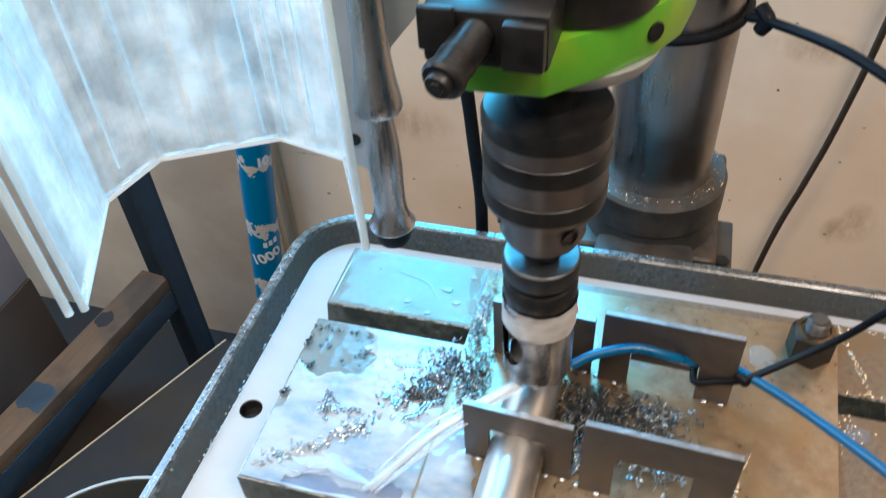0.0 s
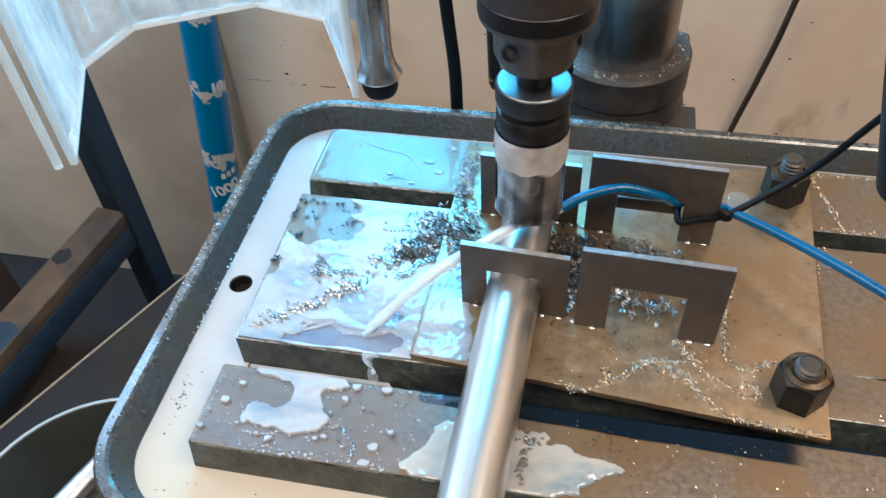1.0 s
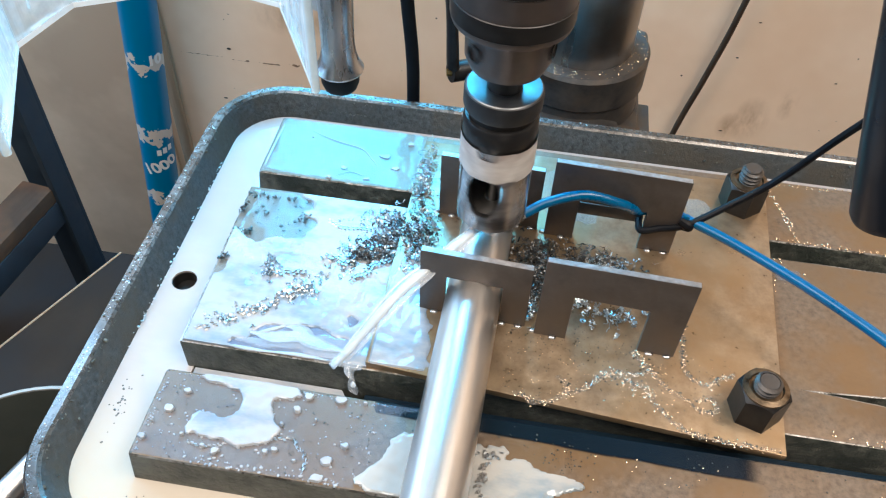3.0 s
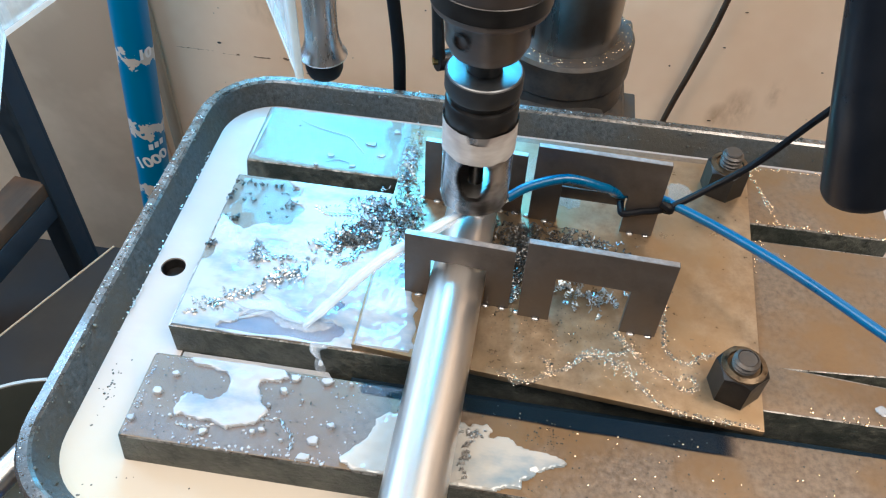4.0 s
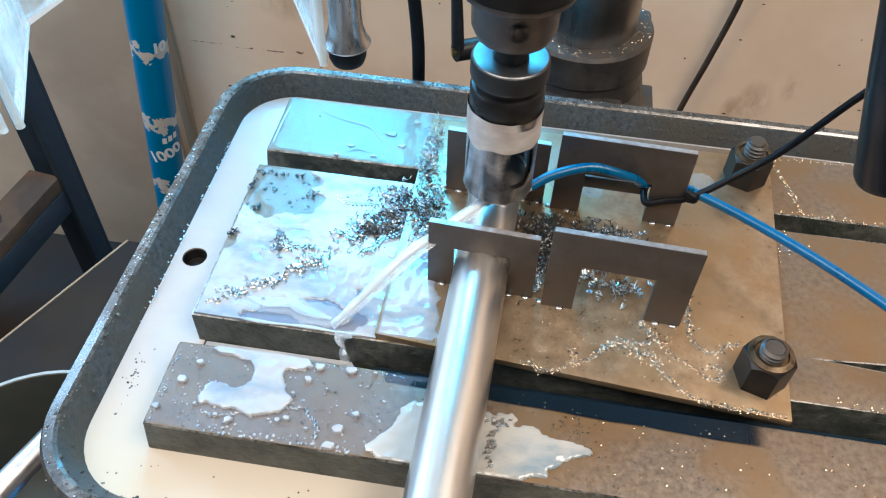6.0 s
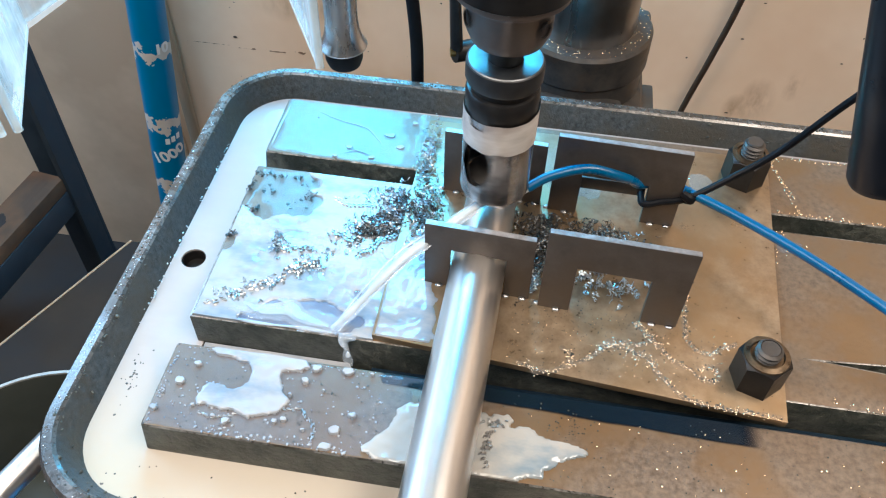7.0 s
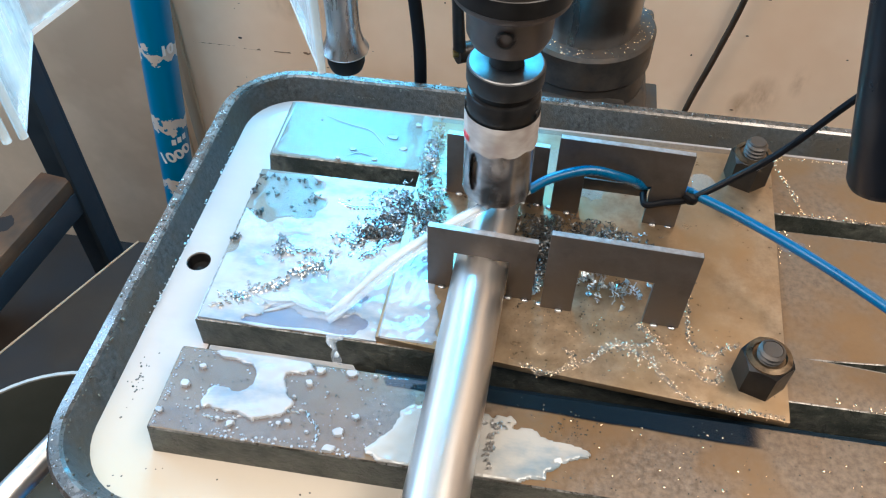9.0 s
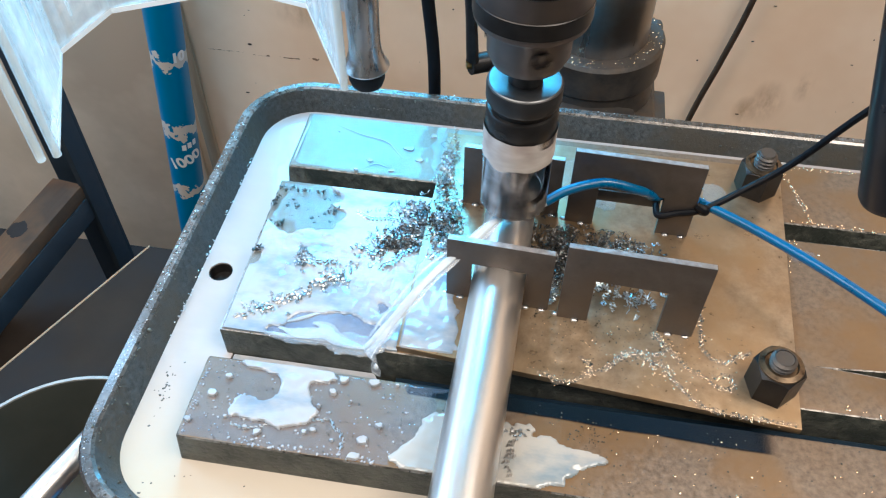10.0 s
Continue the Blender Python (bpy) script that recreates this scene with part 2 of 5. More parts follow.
M_SHADE = shade_film()
M_WASH = milky("washed_out_coolant", (0.27, 0.345, 0.50), 0.08, 0.50, 0.2, 50)
M_SCUM = milky("dried_coolant_scum", (0.36, 0.33, 0.29), 0.25, 0.16, 0.4, 200)
M_JET = milky("running_coolant", (0.70, 0.77, 0.82), 0.10, 0.46, 0.5, 90)
M_SPLASH = milky("splashing_coolant", (0.62, 0.68, 0.74), 0.10, 0.30, 0.5, 70)


def clear_plastic():
    """Scratched, smeared sheet; its cloudy haze and long streaks also paint reflections."""
    m, nt, b = material("hazy_acrylic")
    cloud = noise_node(nt, 36, 6.0, 0.58)
    streak = noise_node(nt, 120, 4.0, 0.6, (1, 1, 0.05))
    nt.links.new(ramp(nt, cloud, [(0.34, (0.46, 0.50, 0.51)), (0.50, (0.62, 0.635, 0.63)), (0.64, (0.82, 0.81, 0.785))]), b.inputs["Base Color"])
    b.inputs["IOR"].default_value = 1.45
    haze = nt.nodes.new("ShaderNodeMath")
    haze.operation = "MULTIPLY_ADD"
    nt.links.new(ramp(nt, streak, [(0.48, (0.0,) * 3), (0.66, (1.0,) * 3)]), haze.inputs[0])
    haze.inputs[1].default_value = 0.30
    nt.links.new(ramp(nt, cloud, [(0.34, (0.44,) * 3), (0.62, (0.70,) * 3)]), haze.inputs[2])
    nt.links.new(haze.outputs[0], b.inputs["Alpha"])
    nt.links.new(ramp(nt, streak, [(0.4, (0.06,) * 3), (0.7, (0.30,) * 3)]), b.inputs["Roughness"])
    bump(nt, b, cloud, 0.25, 0.0015)
    return m


M_RUBBER.node_tree.nodes["Principled BSDF"].inputs["Specular IOR Level"].default_value = 0.15
M_GRIP.node_tree.nodes["Principled BSDF"].inputs["Specular IOR Level"].default_value = 0.3
M_ACRYLIC = clear_plastic()
M_FLOOR.node_tree.nodes["Principled BSDF"].inputs["Specular IOR Level"].default_value = 0.2
M_ACRYLIC_EDGE = surface("milky_acrylic_edge", (0.84, 0.88, 0.88), (0.92, 0.94, 0.94), 60, 0.0, (0.15, 0.3), 0, 0)
M_BEAD = surface("clear_acrylic_bead", (0.66, 0.78, 0.82), (0.78, 0.88, 0.90), 60, 0.0, (0.1, 0.2), 0, 0)
M_BEAD.node_tree.nodes["Principled BSDF"].inputs["Alpha"].default_value = 0.55


def wrapper():
    """Printed roll: blue with torn white cloud bands."""
    m, nt, b = material("blue_printed_wrapper")
    co = nt.nodes.new("ShaderNodeTexCoord")
    sep = nt.nodes.new("ShaderNodeSeparateXYZ")
    nt.links.new(co.outputs["Object"], sep.inputs["Vector"])
    n = noise_node(nt, 55, 3.0, 0.6)
    add = nt.nodes.new("ShaderNodeMath")
    add.operation = "MULTIPLY_ADD"
    nt.links.new(n, add.inputs[0])
    add.inputs[1].default_value = 0.060
    nt.links.new(sep.outputs["Z"], add.inputs[2])
    mod = nt.nodes.new("ShaderNodeMath")
    mod.operation = "PINGPONG"
    nt.links.new(add.outputs[0], mod.inputs[0])
    mod.inputs[1].default_value = 0.052
    gt = nt.nodes.new("ShaderNodeMath")
    gt.operation = "GREATER_THAN"
    nt.links.new(mod.outputs[0], gt.inputs[0])
    gt.inputs[1].default_value = 0.0445
    col = mixed(nt, gt.outputs[0], (0.0, 0.17, 0.36), (0.56, 0.52, 0.48))
    nt.links.new(col, b.inputs["Base Color"])
    b.inputs["Roughness"].default_value = 0.4
    return m


M_WRAP = wrapper()


# ---------------------------------------------------------------- mesh helpers
def finish(bm, name, mat, smooth=35.0):
    bmesh.ops.recalc_face_normals(bm, faces=bm.faces)
    me = bpy.data.meshes.new(name)
    bm.to_mesh(me)
    bm.free()
    for m in (mat if isinstance(mat, (list, tuple)) else (mat,)):
        me.materials.append(m)
    if smooth:
        for p in me.polygons:
            p.use_smooth = True
        me.set_sharp_from_angle(angle=radians(smooth))
    return me


def part(name, bm, mat, parent=None, label="", smooth=35.0):
    ob = new(name, finish(bm, name, mat, smooth))
    if parent is not None:
        ob.parent = parent
    if label:
        tagged(ob, label)
    return ob


def thing(name, m, label, category, group="", kind=""):
    ob = new(name)
    ob.empty_display_size = 0.01
    ob.matrix_basis = m
    return tagged(ob, label, category, group, kind)


def box(x0, x1, y0, y1, z0, z1, bevel=0.0, seg=2):
    bm = bmesh.new()
    bmesh.ops.create_cube(bm, size=1, matrix=Matrix.Translation(((x0 + x1) / 2, (y0 + y1) / 2, (z0 + z1) / 2)) @ Matrix.Diagonal((x1 - x0, y1 - y0, z1 - z0, 1)))
    if bevel:
        bmesh.ops.bevel(bm, geom=bm.edges[:], offset=bevel, segments=seg, profile=0.6, affect="EDGES")
    return bm


def lathe(profile, seg=48, drop=None, centre=(0, 0)):
    """Turn (r, z) points round the z axis. drop(angle, i) leaves a face out."""
    bm = bmesh.new()
    rings = []
    for r, z in profile:
        if r < 1e-6:
            rings.append([bm.verts.new((centre[0], centre[1], z))])
        else:
            rings.append([bm.verts.new((centre[0] + r * math.cos(2 * math.pi * k / seg), centre[1] + r * math.sin(2 * math.pi * k / seg), z)) for k in range(seg)])
    for i, (a, b) in enumerate(zip(rings, rings[1:])):
        for k in range(seg):
            if drop and drop(360.0 * (k + 0.5) / seg, i):
                continue
            k2 = (k + 1) % seg
            vs = [v for v in dict.fromkeys((a[k % len(a)], a[k2 % len(a)], b[k2 % len(b)], b[k % len(b)]))]
            if len(vs) > 2:
                bm.faces.new(vs)
    return bm


def cast_sides(ob, mat):
    """Machined top, rough cast flanks."""
    ob.data.materials.append(mat)
    ob.data.materials.append(M_WORN)
    for p in ob.data.polygons:
        if abs(p.normal.z) < 0.42:
            p.material_index = 1
        elif p.normal.z < 0.985:
            p.material_index = 2
    return ob


def prism(outline, z0, z1, holes=(), bevel=0.0):
    """Upright prism over a plan outline, with holes."""
    bm = bmesh.new()
    loops = [list(outline)] + [list(h) for h in holes]
    flat = [p for l in loops for p in l]
    tris = tessellate_polygon([[Vector((x, y, 0)) for x, y in l] for l in loops])
    low = [bm.verts.new((x, y, z0)) for x, y in flat]
    top = [bm.verts.new((x, y, z1)) for x, y in flat]
    for t in tris:
        bm.faces.new([top[i] for i in t])
        bm.faces.new([low[i] for i in reversed(t)])
    at = 0
    for l in loops:
        for k in range(len(l)):
            a, b = at + k, at + (k + 1) % len(l)
            bm.faces.new((low[a], low[b], top[b], top[a]))
        at += len(l)
    bmesh.ops.dissolve_limit(bm, angle_limit=0.01, verts=bm.verts, edges=bm.edges)
    if bevel:
        es = [e for e in bm.edges if len(e.link_faces) == 2 and e.calc_face_angle(0) > 0.5]
        bmesh.ops.bevel(bm, geom=es, offset=bevel, segments=2, profile=0.6, affect="EDGES")
    return bm


def rounded(x0, x1, y0, y1, r, n=10):
    pts = []
    for cx, cy, a in ((x1 - r, y1 - r, 0), (x0 + r, y1 - r, 90), (x0 + r, y0 + r, 180), (x1 - r, y0 + r, 270)):
        pts += [(cx + r * math.cos(radians(a + 90 * k / n)), cy + r * math.sin(radians(a + 90 * k / n))) for k in range(n + 1)]
    return pts


def spline(points, steps=10):
    """Catmull-Rom through points."""
    p = [Vector(q) for q in points]
    p = [2 * p[0] - p[1]] + p + [2 * p[-1] - p[-2]]
    out = []
    for a, b, c, d in zip(p, p[1:], p[2:], p[3:]):
        for k in range(steps):
            t = k / steps
            out.append(0.5 * (2 * b + (c - a) * t + (2 * a - 5 * b + 4 * c - d) * t * t + (3 * b - a - 3 * c + d) * t ** 3))
    return out + [p[-2]]


def sweep(path, radius, seg=12, flat=1.0):
    """Round bar along a path. radius: a number, or a function of 0..1."""
    bm = bmesh.new()
    rings = []
    n = len(path)
    up = Vector((0.13, 0.21, 0.97))
    for i, p in enumerate(path):
        d = (path[min(i + 1, n - 1)] - path[max(i - 1, 0)]).normalized()
        s = d.cross(up).normalized()
        u = s.cross(d).normalized()
        r = radius(i / (n - 1)) if callable(radius) else radius
        rings.append([bm.verts.new(p + r * (math.cos(2 * math.pi * k / seg) * s + flat * math.sin(2 * math.pi * k / seg) * u)) for k in range(seg)])
    for a, b in zip(rings, rings[1:]):
        for k in range(seg):
            bm.faces.new((a[k], a[(k + 1) % seg], b[(k + 1) % seg], b[k]))
    bm.faces.new(rings[0])
    bm.faces.new(rings[-1])
    return bm


def join(*bms):
    verts, faces = [], []
    for b in bms:
        at = len(verts)
        b.verts.index_update()
        verts += [tuple(v.co) for v in b.verts]
        faces += [[v.index + at for v in f.verts] for f in b.faces]
        b.free()
    me = bpy.data.meshes.new("joined")
    me.from_pydata(verts, [], faces)
    out = bmesh.new()
    out.from_mesh(me)
    bpy.data.meshes.remove(me)
    return out


def pool(x0, x1, y0, y1, z, field, thick, step=0.0012, foot=0.0):
    """A sheet of liquid where field(x, y) > 0, with a rounded lip along its edge."""
    nx, ny = int((x1 - x0) / step) + 1, int((y1 - y0) / step) + 1
    f = [[field(x0 + i * step, y0 + j * step) for j in range(ny + 1)] for i in range(nx + 1)]
    bm = bmesh.new()
    verts = {}

    def vert(i, j):
        if (i, j) not in verts:
            x, y, v = x0 + i * step, y0 + j * step, f[i][j]
            if v <= 0:
                gx = (f[min(i + 1, nx)][j] - f[max(i - 1, 0)][j]) / (2 * step)
                gy = (f[i][min(j + 1, ny)] - f[i][max(j - 1, 0)]) / (2 * step)
                g = gx * gx + gy * gy + 1e-9
                k = min(-v / g, 0.9 * step / math.sqrt(g))
                x, y, h = x + gx * k, y + gy * k, foot
            else:
                h = thick * min(1.0, 0.28 + 1.9 * math.sqrt(v)) * (1.0 + 0.35 * noise.noise((x * 85, y * 85, 3.3)) + 0.2 * noise.noise((x * 240, y * 240, 7.1)))
            verts[i, j] = bm.verts.new((x, y, z + h))
        return verts[i, j]

    for i in range(nx):
        for j in range(ny):
            c = (f[i][j], f[i + 1][j], f[i + 1][j + 1], f[i][j + 1])
            if sum(v > 0 for v in c) >= 2:
                bm.faces.new((vert(i, j), vert(i + 1, j), vert(i + 1, j + 1), vert(i, j + 1)))
    return bm


def one_piece(bm):
    """Keeps the largest connected sheet."""
    left, best = set(bm.faces), []
    while left:
        stack, found = [left.pop()], []
        while stack:
            f = stack.pop()
            found.append(f)
            for e in f.edges:
                for g in e.link_faces:
                    if g in left:
                        left.discard(g)
                        stack.append(g)
        if len(found) > len(best):
            best = found
    keep = set(best)
    bmesh.ops.delete(bm, geom=[f for f in bm.faces if f not in keep], context="FACES")
    return bm


def blobs(spots, level=0.5, rough=0.25, freq=90.0, seed=0.0):
    """A field from soft spots (x, y, radius_x, radius_y, weight) with a ragged outline."""
    def field(x, y):
        v = sum(w * math.exp(-((x - a) / rx) ** 2 - ((y - b) / ry) ** 2) for a, b, rx, ry, w in spots)
        v += rough * noise.noise((x * freq, y * freq, seed)) + 0.5 * rough * noise.noise((x * freq * 2.7, y * freq * 2.7, seed + 5))
        return v - level
    return field


# ---------------------------------------------------------------- room
def room():
    wall = part("wall_north", prism([(-1.8, 0.575), (2.2, 0.575), (2.2, 0.70), (-1.8, 0.70)], -1.0, 0.25), M_WALL)
    tagged(wall, "cream painted workshop wall with dirty marks", "wall", kind="structure")
    for x0, x1, z0, z1 in ((-1.8, -0.22, 0.25, 0.50), (-1.8, -1.25, 0.50, 1.10), (-0.65, -0.22, 0.50, 0.72), (0.15, 2.2, 0.25, 0.72), (-0.65, 2.2, 0.72, 1.10), (-1.8, 2.2, 1.10, 1.4)):
        tagged(part("wall_north", box(x0, x1, 0.575, 0.70, z0, z1), M_WALL), "cream painted wall beside the windows", "wall", kind="structure")
    # unseen opening, added for the cold lamp on the left
    win = thing("added_window_3", pose(0, 0, 0), "unseen window added high beside the bench to light the tube", "window", kind="structure")
    for b in ((-1.25, -0.65, 0.50, 0.52), (-1.25, -0.65, 1.08, 1.10), (-1.25, -1.23, 0.52, 1.08), (-0.67, -0.65, 0.52, 1.08)):
        part("window_frame", box(b[0], b[1], 0.585, 0.63, b[2], b[3], 0.003), M_WHITE, win)
    for b in ((-2.3, -0.5, -1.0, 1.4), (0.3, 0.70, -1.0, 1.4), (-0.5, 0.3, -1.0, 0.10), (-0.5, 0.3, 0.80, 1.4)):
        tagged(part("wall_west", box(-1.9, -1.8, *b), M_CONCRETE), "plain plastered wall with a window", "wall", kind="structure")
    win = thing("window_2", pose(0, 0, 0), "bright side window of the workshop", "window", kind="structure")
    for b in ((-0.5, 0.3, 0.10, 0.13), (-0.5, 0.3, 0.77, 0.80), (-0.5, -0.47, 0.13, 0.77), (0.27, 0.3, 0.13, 0.77)):
        part("window_frame", box(-1.88, -1.83, *b, 0.004), M_WHITE, win)
    for name, b in (("wall_east", (2.2, 2.3, -2.2, 0.70, -1.0, 1.4)), ("wall_south", (-1.9, 2.3, -2.3, -2.2, -1.0, 1.4))):
        tagged(part(name, box(*b), M_CONCRETE), "plain plastered workshop wall", "wall", kind="structure")
    tagged(part("floor", box(-1.9, 2.3, -2.3, 0.70, -1.1, -1.0), M_FLOOR), "dark workshop floor", "floor", kind="structure")
    tagged(part("ceiling", box(-1.9, 2.3, -2.3, 0.70, 1.4, 1.5), M_CONCRETE), "plain ceiling", "ceiling", kind="structure")
    win = thing("window_1", pose(0, 0, 0), "bright workshop window above the bench", "window", kind="structure")
    for b in ((-0.22, 0.15, 0.585, 0.63, 0.25, 0.27), (-0.22, 0.15, 0.585, 0.63, 0.69, 0.72), (-0.22, -0.20, 0.585, 0.63, 0.27, 0.69), (0.13, 0.15, 0.585, 0.63, 0.27, 0.69)):
        part("window_frame", box(*b, 0.003), M_WHITE, win)
    # the wall is dimmer here; the sheet's browner tone stands in for that shade
    panel = part("wall_shade_sheet", box(-1.79, -0.3355, 0.5690, 0.5748, -1.0, 0.245, 0.001), M_WALL_DIM)
    tagged(panel, "dirty sheet over the wall, browned to stand in for shade", "wall panel", kind="structure")
    batten = part("trim", box(-0.306, -0.291, 0.5665, 0.5748, -1.0, 1.4, 0.003), M_TRIM)
    tagged(batten, "brown upright batten on the wall", "trim", kind="structure")
    batten = part("trim", box(-0.335, -0.318, 0.5685, 0.5748, -1.0, 1.4, 0.002), M_WALL)
    tagged(batten, "narrow cream strip beside the batten", "trim", kind="structure")


room()


# marks on the wall
def wall_marks():
    rng = random.Random(4)
    scuff = surface("brown_scuff", (0.13, 0.075, 0.045), (0.34, 0.22, 0.14), 160, 0.0, (0.5, 0.7), 0, 0)
    for x, z, w, h in ((-0.1950, -0.2670, 0.0030, 0.0022), (-0.166, -0.2675, 0.0170, 0.0014), (-0.137, -0.2655, 0.0070, 0.0024), (-0.2500, -0.2655, 0.034, 0.0006), (-0.2050, -0.2678, 0.014, 0.0007)):
        bm = pool(x - w, x + w, -h * 1.6, h * 1.6, 0, blobs([(x, 0, w * 0.7, h * 0.7, 1)], 0.4, 0.5, 260, x), 0.0, 0.0009)
        ob = part("wall_mark", bm, scuff)
        ob.matrix_basis = pose(0, 0.5747, z, 90, 0, 0)
        tagged(ob, "dark scuff mark on the cream wall", "mark", "wall marks")
    bm = bmesh.new()
    for _ in range(120):
        x, z, r = rng.uniform(-0.25, 0.75), rng.uniform(-0.5, 0.1), rng.uniform(0.0004, 0.0017)
        bmesh.ops.create_circle(bm, cap_ends=True, radius=r, segments=7, matrix=pose(x, 0.5742, z, 90, 0, 0) @ Matrix.Diagonal((rng.uniform(0.6, 2), rng.uniform(0.5, 1), 1, 1)))
    tagged(part("dirt_specks", bm, M_COLLAR, smooth=0), "small dirt specks spattered on the wall", "dirt", kind="stuff")


wall_marks()


# ---------------------------------------------------------------- drill table
def table():
    t = thing("drill_table", pose(0, 0, 0), "cast iron drill press table with coolant trough and slots", "drill table")
    x0, x1, y0, y1 = -0.045, 0.397, -0.0955, 0.2035
    def ring(inset, z, r):
        return [(x, y, z) for x, y in rounded(x0 + inset, x1 - inset, y0 + inset, y1 - inset, r)]
    bm = bmesh.new()
    def skin(loops):
        rings = [[bm.verts.new(p) for p in l] for l in loops]
        for a, b in zip(rings, rings[1:]):
            for k in range(len(a)):
                bm.faces.new((a[k], a[(k + 1) % len(a)], b[(k + 1) % len(b)], b[k]))
        return rings
    skin([ring(0.0, -0.045, 0.044), ring(0.0, -0.0075, 0.044)])
    skin([ring(0.0072, -0.006, 0.037), ring(0.0085, -0.0080, 0.036), ring(0.0140, -0.0200, 0.031), ring(0.0165, -0.0275, 0.029)])
    part("rim", bm, M_RIM, t, "dark grey painted rim")
    bm = bmesh.new()
    skin([ring(0.0, -0.0075, 0.044), ring(0.0014, -0.0052, 0.043), ring(0.0058, -0.005, 0.038), ring(0.0072, -0.006, 0.037)])
    part("rim_edge", bm, M_RIM_TOP, t, "worn bare edge of the rim")
    part("trough", prism(rounded(x0 + 0.0155, x1 - 0.0155, y0 + 0.0155, y1 - 0.0155, 0.029), -0.045, -0.0270), M_IRON_SIDE, t)
    for a, b, xx in ((0.1170, 0.1655, 0.352), (-0.0575, -0.0145, 0.352)):
        bm = box(0, xx, a, b, -0.0268, 0, 0.0017, 3)
        for v in bm.verts:
            if v.co.z < -0.015:
                v.co.x -= 0.0024 if v.co.x < 0.1 else 0.0
                v.co.y += -0.0010 if v.co.y < (a + b) / 2 else 0.0010
        cast_sides(part("land", bm, M_IRON, t, "wet raised iron land"), M_IRON_SIDE)
    # middle land with a narrow slit at its far end
    bm = prism([(0, 0), (0.352, 0), (0.352, 0.0205), (0.3220, 0.0225), (0.2930, 0.0247), (0.3225, 0.0268), (0.352, 0.0290), (0.352, 0.105), (0, 0.105)], -0.0268, 0, bevel=0.0009)
    cast_sides(part("land", bm, M_IRON, t, "wide raised iron land with a narrow slit"), M_IRON_SIDE)
    part("drain_hole", lathe([(0.0066, -0.0206), (0.0060, -0.0202), (0.0057, -0.0206), (0.0056, -0.0262), (0.0, -0.0262)], 28, centre=(-0.0205, 0.0497)), M_BLACK, t, "dark round drain hole")
    return t


table()


